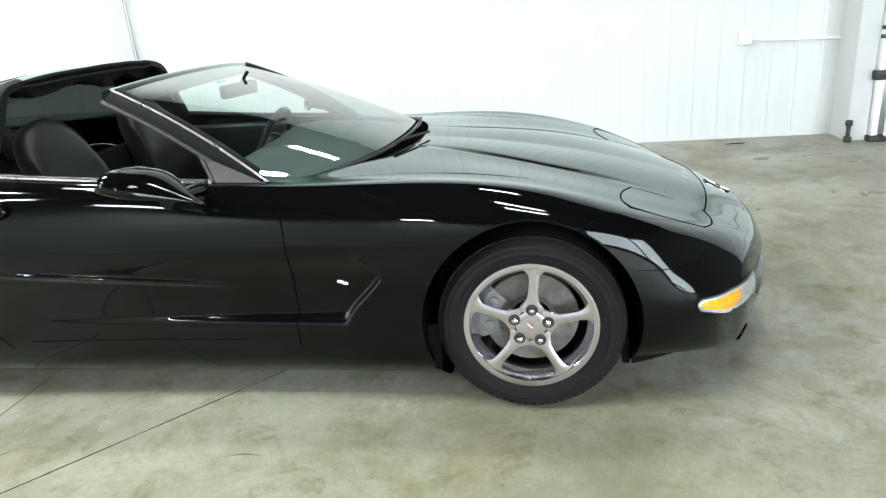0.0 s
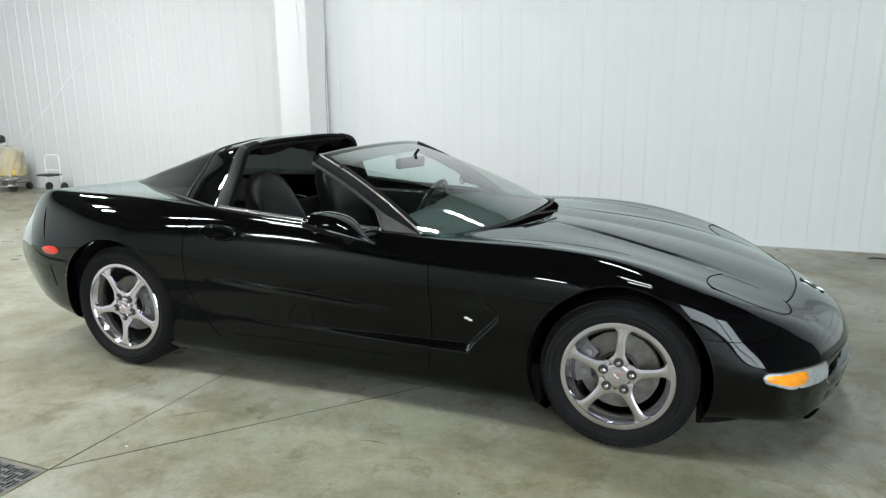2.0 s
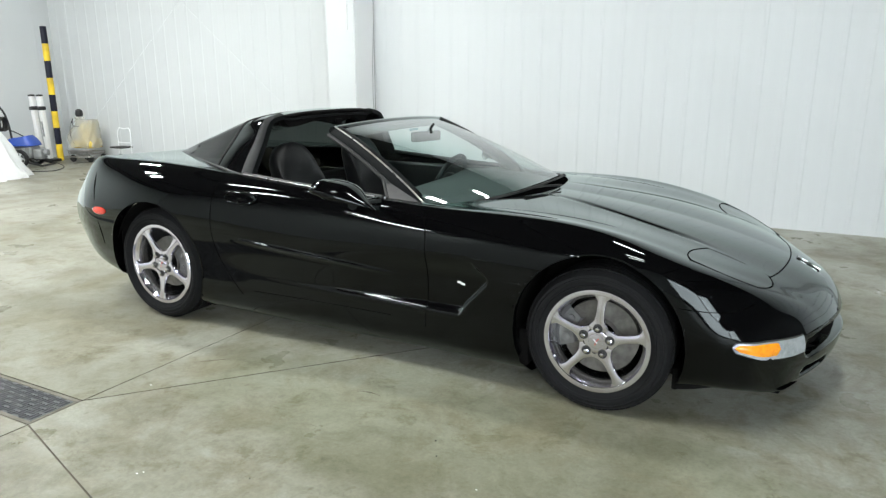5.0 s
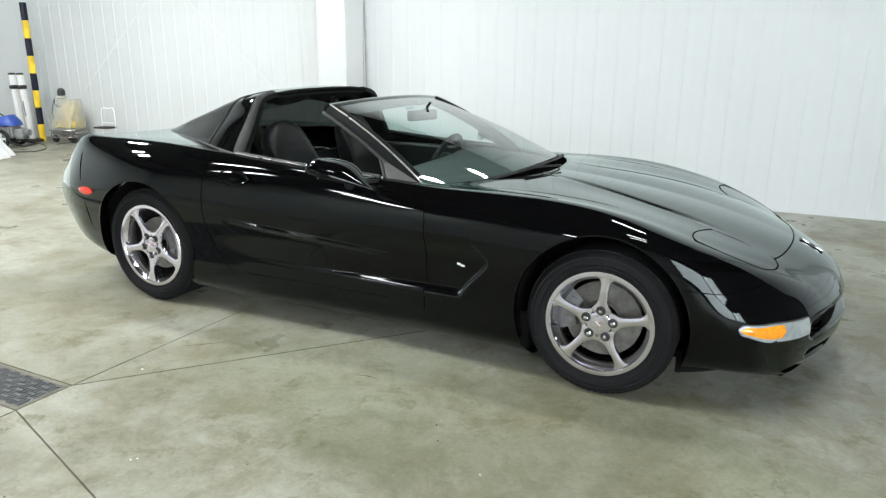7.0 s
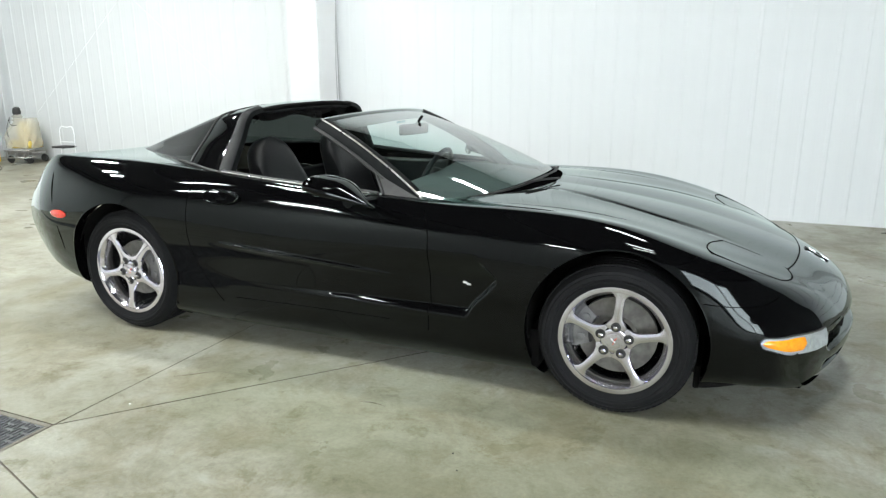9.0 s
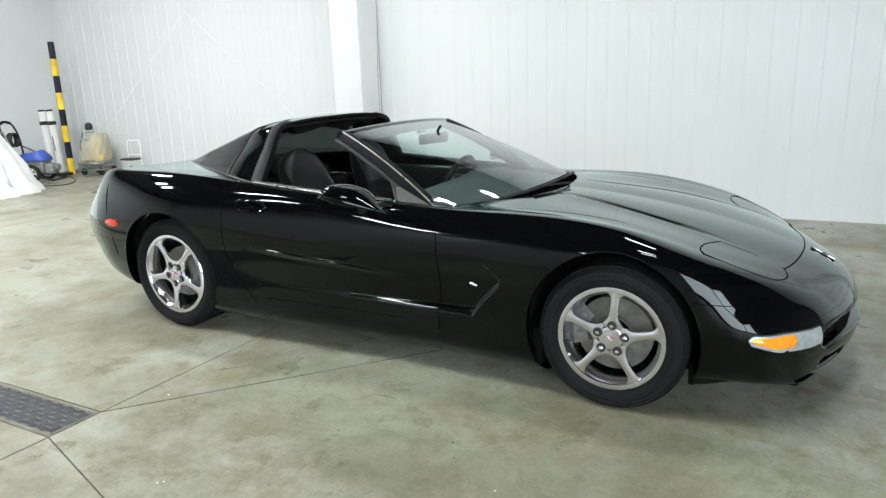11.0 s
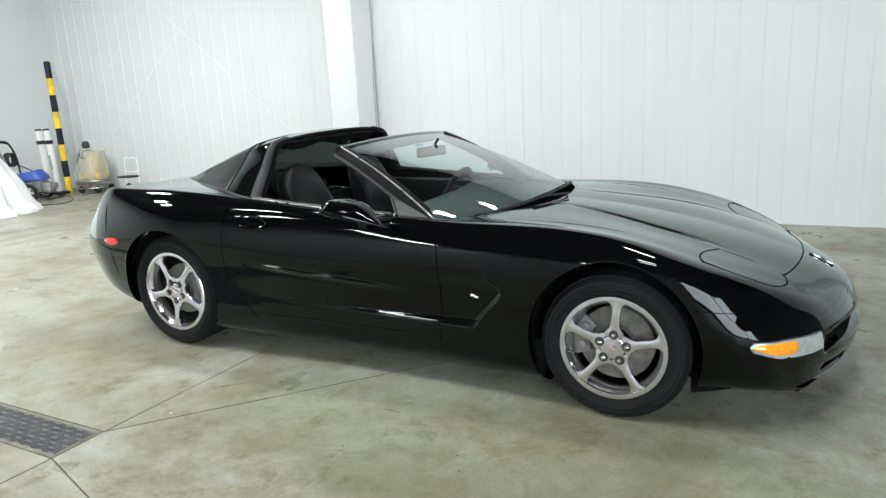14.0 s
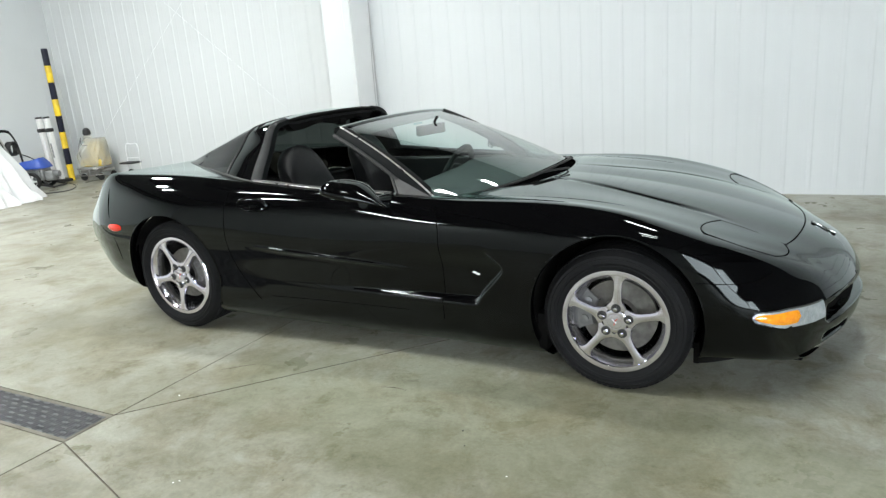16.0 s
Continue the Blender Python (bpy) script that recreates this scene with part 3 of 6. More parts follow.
Z_CREST = spline((-2.27, 0.79), (-2.15, 0.895), (-1.9, 0.945), (-1.33, 0.940), (-0.75, 0.905), (-0.2, 0.862), (0.2, 0.840), (0.5, 0.824), (0.8, 0.822),
                 (1.1, 0.814), (1.33, 0.789), (1.6, 0.735), (1.85, 0.665), (2.0, 0.610), (2.11, 0.556), (2.19, 0.505), (2.245, 0.448), (2.27, 0.40))
Y_CREST = spline((-2.27, 0.60), (-2.0, 0.70), (-1.5, 0.735), (-1.0, 0.76), (-0.5, 0.775), (0.2, 0.772), (0.6, 0.778), (1.1, 0.782), (1.5, 0.765),
                 (1.85, 0.705), (2.05, 0.60), (2.19, 0.50), (2.27, 0.44))
Z_SHOULDER = spline((-2.27, 0.75), (-2.15, 0.80), (-1.9, 0.83), (-1.33, 0.835), (-0.75, 0.815), (-0.2, 0.780), (0.5, 0.752), (0.9, 0.752),
                    (1.33, 0.730), (1.6, 0.704), (1.85, 0.645), (2.0, 0.580), (2.11, 0.528), (2.19, 0.485), (2.245, 0.435), (2.27, 0.392))
IN_SHOULDER = spline((-2.27, 0.085), (-1.33, 0.050), (-0.75, 0.045), (-0.2, 0.043), (0.5, 0.038), (1.33, 0.040), (1.6, 0.033), (1.85, 0.040), (2.0, 0.062), (2.1, 0.10), (2.27, 0.14))
WIDTH = spline((-2.27, 0.80), (-2.1, 0.872), (-1.8, 0.915), (-1.33, 0.932), (-0.8, 0.905), (-0.2, 0.880), (0.5, 0.882), (0.9, 0.902), (1.33, 0.918),
               (1.7, 0.908), (2.0, 0.885), (2.12, 0.866), (2.2, 0.846), (2.245, 0.825), (2.27, 0.79))
Z_WIDEST = spline((-2.27, 0.62), (-1.33, 0.64), (-0.5, 0.62), (0.5, 0.60), (1.33, 0.60), (1.6, 0.60), (1.85, 0.53), (2.0, 0.48), (2.12, 0.455), (2.27, 0.375))
IN_LOW = spline((-2.27, 0.03), (-1.33, 0.014), (-0.2, 0.012), (0.5, 0.006), (1.33, 0.010), (2.0, 0.010), (2.27, 0.02))
Z_LOW = spline((-2.27, 0.46), (-1.33, 0.40), (0.5, 0.36), (1.33, 0.36), (2.0, 0.30), (2.27, 0.27))
IN_SILL = spline((-2.27, 0.10), (-1.7, 0.06), (-1.33, 0.045), (0.5, 0.052), (1.33, 0.05), (1.9, 0.05), (2.27, 0.05))
Z_SILL = spline((-2.27, 0.34), (-1.9, 0.27), (-1.33, 0.19), (-0.6, 0.145), (0.9, 0.138), (1.4, 0.160), (1.7, 0.190), (1.9, 0.205), (2.1, 0.208), (2.27, 0.205))
IN_UNDER = spline((-2.27, 0.30), (-1.33, 0.30), (1.9, 0.25), (2.27, 0.20))


def swept(u, y):
    """The plan curve of nose and tail: where a cross-section point at half-width y really lies along x."""
    k = 0.325 * max((u - 1.1) / (NOSE - 1.1), 0.0) ** 1.7
    r = 0.15 * max((-1.5 - u) / (-1.5 - TAIL), 0.0) ** 1.6
    q = abs(y) / 0.88
    return u - k * q ** 1.77 + r * q ** 2.6


def gill(x, z):
    """Depth of the scoop behind the front wheel, which fades out along the door."""
    edge = 0.685 + 0.150 * ease(0.335, 0.56, z) - 0.11 * ease(0.515, 0.645, z)
    band = ease(0.352, 0.372, z) * (1 - ease(0.50, 0.635, z))
    run = ease(-0.70, 0.85, x) ** 2.0
    return 0.044 * band * run * (1 - ease(edge - 0.012, edge + 0.010, x))


def crease(x, z):
    """The sharp line low on the door, above the sill."""
    low = 0.010 * math.exp(-((z - 0.345) / 0.010) ** 2) * ease(-0.75, 0.3, x) * (1 - ease(0.66, 0.74, x))
    ridge = 0.0112 * math.exp(-((z - (0.513 - 0.074 * x)) / 0.0088) ** 2) * ease(-0.74, -0.45, x) * (1 - ease(0.0, 0.45, x))
    return low + ridge


def groove(x, y):
    """The narrow valley that runs down the hood between bulge and wing."""
    yv = HOOD_LINE(x)
    return 0.0075 * math.exp(-((y - yv) / 0.018) ** 2) * ease(0.80, 1.15, x) * (1 - ease(1.45, 1.82, x))


HOOD_LINE = spline((0.7, 0.19), (0.95, 0.235), (1.28, 0.335), (1.42, 0.375), (1.55, 0.395), (1.75, 0.42), (2.0, 0.44))
SPLITS = (12, 26, 26, 16, 26, 44, 14, 6)


def section(u):
    """Half a cross-section of the body, from the centre line over the wing to the underside."""
    w, zc = WIDTH(u), Z_CREST(u)
    ctrl = [(0.0, Z_MID(u)), (Y_BULGE(u), Z_BULGE(u)), (Y_VALLEY(u), Z_VALLEY(u)), (Y_CREST(u), zc), (w - IN_SHOULDER(u), Z_SHOULDER(u)),
            (w, Z_WIDEST(u)), (w - IN_LOW(u), Z_LOW(u)), (w - IN_SILL(u), Z_SILL(u)), (w - IN_UNDER(u), Z_SILL(u) - 0.01)]
    v, c = ctrl[2], ctrl[3]
    flat = [(v[0] + q * (c[0] - v[0]), v[1] + q * (c[1] - v[1]) - 0.0015) for q in (0.55, 0.86)]   # keeps the wing's top flat
    knots = ctrl[:3] + flat + ctrl[3:]
    s = [0.0]
    for a, b in zip(knots, knots[1:]):
        s.append(s[-1] + math.hypot(b[0] - a[0], b[1] - a[1]) + 1e-4)
    fy, fz = spline(*zip(s, [p[0] for p in knots])), spline(*zip(s, [p[1] for p in knots]))
    return s[:3] + s[5:], fy, fz


def skin(u, t, sec=None):
    """A point of the body's skin: u along the car, t from 0 (centre line) to 8 (underside)."""
    s, fy, fz = sec or section(u)
    i = min(int(t), 7)
    q = s[i] + (s[i + 1] - s[i]) * (t - i)
    y, z = fy(q), fz(q)
    x = swept(u, y)
    if t > 4:
        y += crease(x, z) - gill(x, z)
    elif t < 3 and 0.7 < x < 1.9:
        z -= groove(x, y)
    return Vector((x, y, z))


T = [i + k / n for i, n in enumerate(SPLITS) for k in range(n)] + [8.0]
U = [TAIL + (NOSE - TAIL) * k / 170 for k in range(171)]
U = sorted(set([u for u in U if not 0.60 < u < 0.90] + [0.60 + 0.0075 * k for k in range(41)] + [NOSE - 0.012, NOSE - 0.006, NOSE - 0.003, TAIL + 0.006, TAIL + 0.013]))
ARCH = ((AXLE, 0.338, 0.368), (-AXLE, 0.345, 0.380))


def cowl(y):
    """The hood's rear edge, at the foot of the windshield."""
    return 0.86 - 0.30 * y * y - 1.05 * y ** 4


def hood_front(y):
    return 2.035 - 0.075 * (abs(y) / 0.47) ** 2.0


Y_BASE = spline((-1.95, 0.085), (-1.6, 0.320), (-1.34, 0.480), (-0.99, 0.672), (-0.745, 0.750), (-0.56, 0.778))    # foot of the rear greenhouse


def panel_at(p, t):
    x, y = p.x, abs(p.y)
    if t < 3.0 and -0.74 < x < cowl(y) and y < (0.80 if x < 0.20 else 0.712):
        return None
    if t < 3.0 and -1.95 < x <= -0.74 and y < Y_BASE(x) - 0.035:
        return None
    for ax, az, r in ARCH:
        if t > 3.6 and (x - ax) ** 2 + (p.z - az) ** 2 < r * r:
            return None
    if x > 1.60 and (t > 4.6 or x > hood_front(y)) or x > 1.99 - 0.15 * ease(0.5, 0.8, y):
        return "front_bumper"
    if x < -1.80 - 0.10 * ease(0.8, 0.95, p.z):
        return "rear_bumper"
    if t < 2.65 and x > 0.3:
        return "hood"
    if 1.66 < x and 2.05 <= t < 2.95:
        return "headlamp_cover"
    if x > 0.50:
        return "front_fender"
    if x > -0.845 + 0.05 * ease(0.62, 0.35, p.z):
        return "door" if p.z > 0.215 else "rocker"
    return "rear_fender"


def corner_normal(y, nz):
    """The direction in which both bumper corner and fascia face where they meet."""
    return Vector((0.74, math.copysign(0.67, y), min(max(nz, -0.6), 0.6))).normalized()


def build_body():
    pts, sides = {}, (1, -1)
    secs = [section(u) for u in U]
    P = [[skin(u, t, sec) for t in T] for u, sec in zip(U, secs)]
    full = bmesh.new()
    vid = {}
    for sd in sides:
        for i in range(len(U)):
            for j in range(len(T)):
                if j == 0 and sd == -1:
                    vid[sd, i, j] = vid[1, i, 0]
                else:
                    p = P[i][j]
                    vid[sd, i, j] = full.verts.new((p.x, sd * p.y, p.z))
    names, corners = [], []
    for sd in sides:
        for i in range(len(U) - 1):
            for j in range(len(T) - 1):
                q = [vid[sd, i, j], vid[sd, i + 1, j], vid[sd, i + 1, j + 1], vid[sd, i, j + 1]]
                if sd == -1:
                    q.reverse()
                full.faces.new(q)
                c = sum((v.co for v in q), Vector()) / 4
                pn = panel_at(c, 0.5 * (T[j] + T[j + 1]))
                names.append(pn and (pn, "" if pn in ("hood", "front_bumper", "rear_bumper") else sd))
                corners.append(q)
    full.verts.index_update()
    full.faces.ensure_lookup_table()
    full.normal_update()
    if full.faces[len(full.faces) // 4].normal.dot(full.faces[len(full.faces) // 4].calc_center_median()) < 0:
        for f in full.faces:
            f.normal_flip()
        flip = True
    else:
        flip = False
    full.normal_update()
    nor = [v.normal.copy() for v in full.verts]
    co = [v.co.copy() for v in full.verts]
    for (sd, i, j), v in vid.items():
        if U[i] > 2.15 and T[j] > 3.6:
            w = ease(2.15, NOSE, U[i]) * ease(3.6, 4.4, T[j]) * (1 - ease(6.9, 7.4, T[j]))
            nor[v.index] = nor[v.index].lerp(corner_normal(sd, nor[v.index].z), w).normalized()
    # round off the wheel openings
    live = set()
    for pn, q in zip(names, corners):
        if pn:
            live.update(v.index for v in q)
    for k in live:
        p = co[k]
        if 0.40 < p.x < 0.90 and abs(p.y) < 0.70 and p.z > 0.78 and p.x < cowl(abs(p.y)) + 0.016:
            co[k] = Vector((cowl(abs(p.y)), p.y, p.z))
        if abs(p.y) > 0.6:
            for ax, az, r in ARCH:
                dx, dz = p.x - ax, p.z - az
                d = math.hypot(dx, dz)
                if d < r and d > 0.1:
                    co[k] = Vector((ax + dx * r / d, p.y, az + dz * r / d))
    groups = {}
    for pn, q in zip(names, corners):
        if pn:
            ids = [v.index for v in q]
            groups.setdefault(pn, []).append(ids[::-1] if flip else ids)
    full.free()
    made = {}
    for (pn, sd), faces in groups.items():
        used = sorted({k for f in faces for k in f})
        at = {k: n for n, k in enumerate(used)}
        me = bpy.data.meshes.new(pn)
        me.from_pydata([co[k] for k in used], [], [[at[k] for k in f] for f in faces])
        me.materials.append(PAINT)
        me.polygons.foreach_set("use_smooth", [True] * len(me.polygons))
        me.normals_split_custom_set_from_vertices([nor[k] for k in used])
        ob = new(pn, me)
        ob.parent = car
        made[pn, sd] = ob
    return made


panels = build_body()


def on_skin(x, y_or_t, by_t=True, lift=0.0, side=-1):
    """A point on the skin at the true x, for a t, or for a half-width y on the top."""
    u = x
    t = y_or_t
    for _ in range(14):
        if not by_t:
            lo, hi = 0.0, 4.0
            sec = section(u)
            for _ in range(18):
                mid = 0.5 * (lo + hi)
                if skin(u, mid, sec).y < y_or_t:
                    lo = mid
                else:
                    hi = mid
            t = lo
        p = skin(u, t)
        u += (x - p.x) * 0.8
        u = min(max(u, TAIL), NOSE)
    e = 1e-3
    du, dt = skin(min(u + e, NOSE), t) - skin(u - e, t), skin(u, t + e) - skin(u, t - e if t > e else t)
    n = dt.cross(du).normalized()
    if n.y < 0 and t > 3 or n.z < 0 and t <= 3:
        n = -n
    p = p + n * lift
    return Vector((p.x, side * p.y, p.z)), Vector((n.x, side * n.y, n.z))


def at_height(x, z, lift=0.0, side=-1):
    """A point on the flank at a true x and height."""
    lo, hi = 3.2, 7.0
    for _ in range(18):
        mid = 0.5 * (lo + hi)
        if on_skin(x, mid)[0].z > z:
            lo = mid
        else:
            hi = mid
    return on_skin(x, lo, True, lift, side)


def smooth_line(pts, n=10):
    """A denser run of points through the given ones."""
    pts = [Vector(p) for p in pts]
    s = [0.0]
    for a, b in zip(pts, pts[1:]):
        s.append(s[-1] + (b - a).length)
    fs = [spline(*[(q, p[k]) for q, p in zip(s, pts)]) for k in range(3)]
    return [Vector([f(s[-1] * k / n) for f in fs]) for k in range(n + 1)]


def flank_seam(knots, parent, r, sd):
    """A shut line down the flank through (x, z) knots, following every step of the skin."""
    f = spline(*sorted((-z, x) for x, z in knots))
    z0, z1 = max(z for _, z in knots), min(z for _, z in knots)
    pts = [at_height(f(-(z0 + (z1 - z0) * k / 60)), z0 + (z1 - z0) * k / 60, -0.0012, sd)[0] for k in range(61)]
    return part("panel_gap", tube(bmesh.new(), pts, r, 6), GAP, parent, "dark shut line")


def seam(pts, parent, r=0.0034, n=24):
    return part("panel_gap", tube(bmesh.new(), smooth_line(pts, n), r, 6), GAP, parent, "dark shut line")




def fascia(y, z):
    """The front face of the nose, closed across the foremost section."""
    lo, hi = 0.203, 0.400 - 0.014 * (abs(y) / 0.79) ** 2
    q = (z - lo) / (hi - lo)
    return Vector((swept(NOSE, y) + 0.020 * 4 * q * (1 - q) * (1 - ease(0.45, 0.76, abs(y))) - 0.004 * (1 - q) ** 2, y, z))


NOSE_EDGE = sorted((skin(NOSE, 4.2 + 2.8 * k / 24).z, skin(NOSE, 4.2 + 2.8 * k / 24).y) for k in range(25))
FASCIA_END = spline(*NOSE_EDGE)


def pocket(y, z, y0, y1, z0, z1, r):
    """How far inside a rounded opening a point lies; negative outside."""
    dy, dz = abs(y - 0.5 * (y0 + y1)) - 0.5 * (y1 - y0) + r, abs(z - 0.5 * (z0 + z1)) - 0.5 * (z1 - z0) + r
    return r - math.hypot(max(dy, 0), max(dz, 0)) - min(max(dy, dz), 0)


b = bmesh.new()
NY, NZ = 180, 44
rows, deep = [], []
for i in range(NY + 1):
    row, dip = [], []
    for k in range(NZ + 1):
        g = -1 + 2 * i / NY
        z = 0.203 + (0.402 - 0.020 * g * g - 0.203) * k / NZ
        y = g * FASCIA_END(z)
        p = fascia(y, z)
        lean = 0.012 * ease(0.40, 0.58, abs(y))
        mouth = pocket(abs(y), z + lean, -0.580, 0.580, 0.304, 0.384, 0.030)
        fog = pocket(abs(y), z, 0.36, 0.580, 0.212, 0.254, 0.020)
        p.x -= 0.085 * ease(-0.002, 0.018, mouth) + 0.055 * ease(-0.002, 0.014, fog)
        row.append(p)
        dip.append(max(mouth, fog))
    rows.append(row)
    deep.append(dip)
vs = grid(b, rows)
b.faces.ensure_lookup_table()
for n, f in enumerate(b.faces):
    i, k = divmod(n, NZ)
    f.material_index = 1 if min(deep[i][k], deep[i + 1][k + 1]) > 0.006 else 0
fm = part("front_fascia", b, [PAINT, LINER], panels["front_bumper", ""]).data
# the fascia's ends run smoothly into the bumper's corners
fm.normals_split_custom_set_from_vertices([v.normal.lerp(corner_normal(v.co.y, v.normal.z), ease(0.60, 0.775, abs(v.co.y))).normalized() for v in fm.vertices])
hood = panels["hood", ""]
for sd in (-1, 1):
    # hood front edge, headlamp lid outline, door edges, bumper edges
    seam([on_skin(hood_front(y), y, False, -0.0012, sd)[0] for y in (0.01, 0.12, 0.25, 0.38, 0.47)], hood)
    lid = panels["headlamp_cover", sd]
    seam([on_skin(x, y, False, -0.0012, sd)[0] for x, y in ((1.955, 0.465), (1.972, 0.50), (1.968, 0.56), (1.925, 0.64))], lid)
    seam([on_skin(x, y, False, -0.0012, sd)[0] for x, y in ((1.70, 0.455), (1.665, 0.53), (1.645, 0.62), (1.648, 0.69), (1.665, 0.735))], lid)
    seam([on_skin(x, y, False, -0.0012, sd)[0] for x, y in ((1.665, 0.735), (1.75, 0.725), (1.84, 0.695), (1.925, 0.64))], lid, 0.0028)
    seam([on_skin(x, y, False, -0.0012, sd)[0] for x, y in ((1.955, 0.465), (1.83, 0.455), (1.70, 0.455))], lid, 0.002)
    seam([on_skin(x, y, False, -0.0012, sd)[0] for x, y in ((1.645, 0.62), (1.3, 0.63), (0.9, 0.65), (0.62, 0.68))], hood, 0.0018, 40)
    door = panels["door", sd]
    flank_seam(((0.462, 0.80), (0.487, 0.74), (0.50, 0.66), (0.503, 0.56), (0.503, 0.45), (0.503, 0.35), (0.50, 0.25)), door, 0.003, sd)
    flank_seam(((-0.825, 0.86), (-0.842, 0.80), (-0.845, 0.70), (-0.845, 0.62), (-0.83, 0.52), (-0.79, 0.42), (-0.72, 0.32), (-0.66, 0.25)), door, 0.0028, sd)
    seam([at_height(x, 0.278, -0.0012, sd)[0] for x in (-0.58, -0.35, -0.10, 0.12, 0.30)], panels["rocker", sd], 0.0022, 30)
    fb = panels["front_bumper", ""]
    seam([at_height(x, z, -0.0012, sd)[0] for x, z in ((1.655, 0.535), (1.75, 0.53), (1.86, 0.53), (1.92, 0.545))], fb, 0.0022)
    rb = panels["rear_bumper", ""]
    seam([at_height(x, z, -0.0012, sd)[0] for x, z in ((-1.90, 0.93), (-1.88, 0.85), (-1.83, 0.70), (-1.80, 0.55), (-1.79, 0.42))], rb, 0.0025)

# ---- wheel wells ----
for sd in (-1, 1):
    for ax, az, r in ARCH:
        b = lathe(bmesh.new(), [(r + 0.004, sd * 0.865), (r + 0.012, sd * 0.84), (r + 0.012, sd * 0.50), (0.02, sd * 0.50)], 40, "y", (ax, 0, az), -12, 192)
        part("wheel_well", b, LINER, car, "matt black wheel-arch liner")
        lip = bmesh.new()
        prev = []
        for k in range(91):
            a = radians(-22 + 224 * k / 90)
            x, z = ax + (r + 0.006) * math.cos(a), az + (r + 0.006) * math.sin(a)
            if z < 0.19:
                continue
            p, n = at_height(x, z, 0.0015, sd)
            prev.append([p, p - Vector((math.cos(a), 0, math.sin(a))) * 0.006 + Vector((0, sd * 0.001, 0)), p - Vector((0, sd * 0.012, 0)) - Vector((math.cos(a), 0, math.sin(a))) * 0.009, p - Vector((0, sd * 0.085, 0)) + Vector((math.cos(a), 0, math.sin(a))) * 0.008])
        grid(lip, prev)
        part("arch_lip", thick(lip, 0.004), PAINT, panels["front_fender" if ax > 0 else "rear_fender", sd])
part("underbody", boxed(-2.0, 2.05, -0.62, 0.62, 0.13, 0.17, bevel=0.01), LINER, car, "flat black underbody")
for sd in (-1, 1):
    part("mud_guard", boxed(1.640, 1.665, min(sd * 0.80, sd * 0.42), max(sd * 0.80, sd * 0.42), 0.142, 0.24, bevel=0.006), LINER, car, "black rubber air deflector")
    # the rubber lip under the bumper is deepest beside the wheel and runs out towards the nose
    rows = []
    for k in range(15):
        x = 1.668 + 0.26 * k / 14
        p = at_height(x, Z_SILL(x) + 0.016, -0.012, sd)[0]
        drop = 0.010 + 0.036 * (1 - ease(0.0, 1.0, k / 14))
        rows.append([p + Vector((0, 0, 0.004)), p - Vector((0, sd * 0.004, drop * 0.6)), p - Vector((0, sd * 0.012, drop))])
    b = bmesh.new()
    grid(b, rows)
    part("air_dam", thick(b, 0.006), LINER, panels["front_bumper", ""], "black rubber lip under the bumper")
for sd in (-1, 1):
    for x0, x1, y in ((0.955, 1.0, 0.80), (-0.99, -0.95, 0.82)):
        part("splash_guard", boxed(x0, x1, min(sd * y, sd * 0.5), max(sd * y, sd * 0.5), 0.12, 0.30, bevel=0.004), LINER, car)


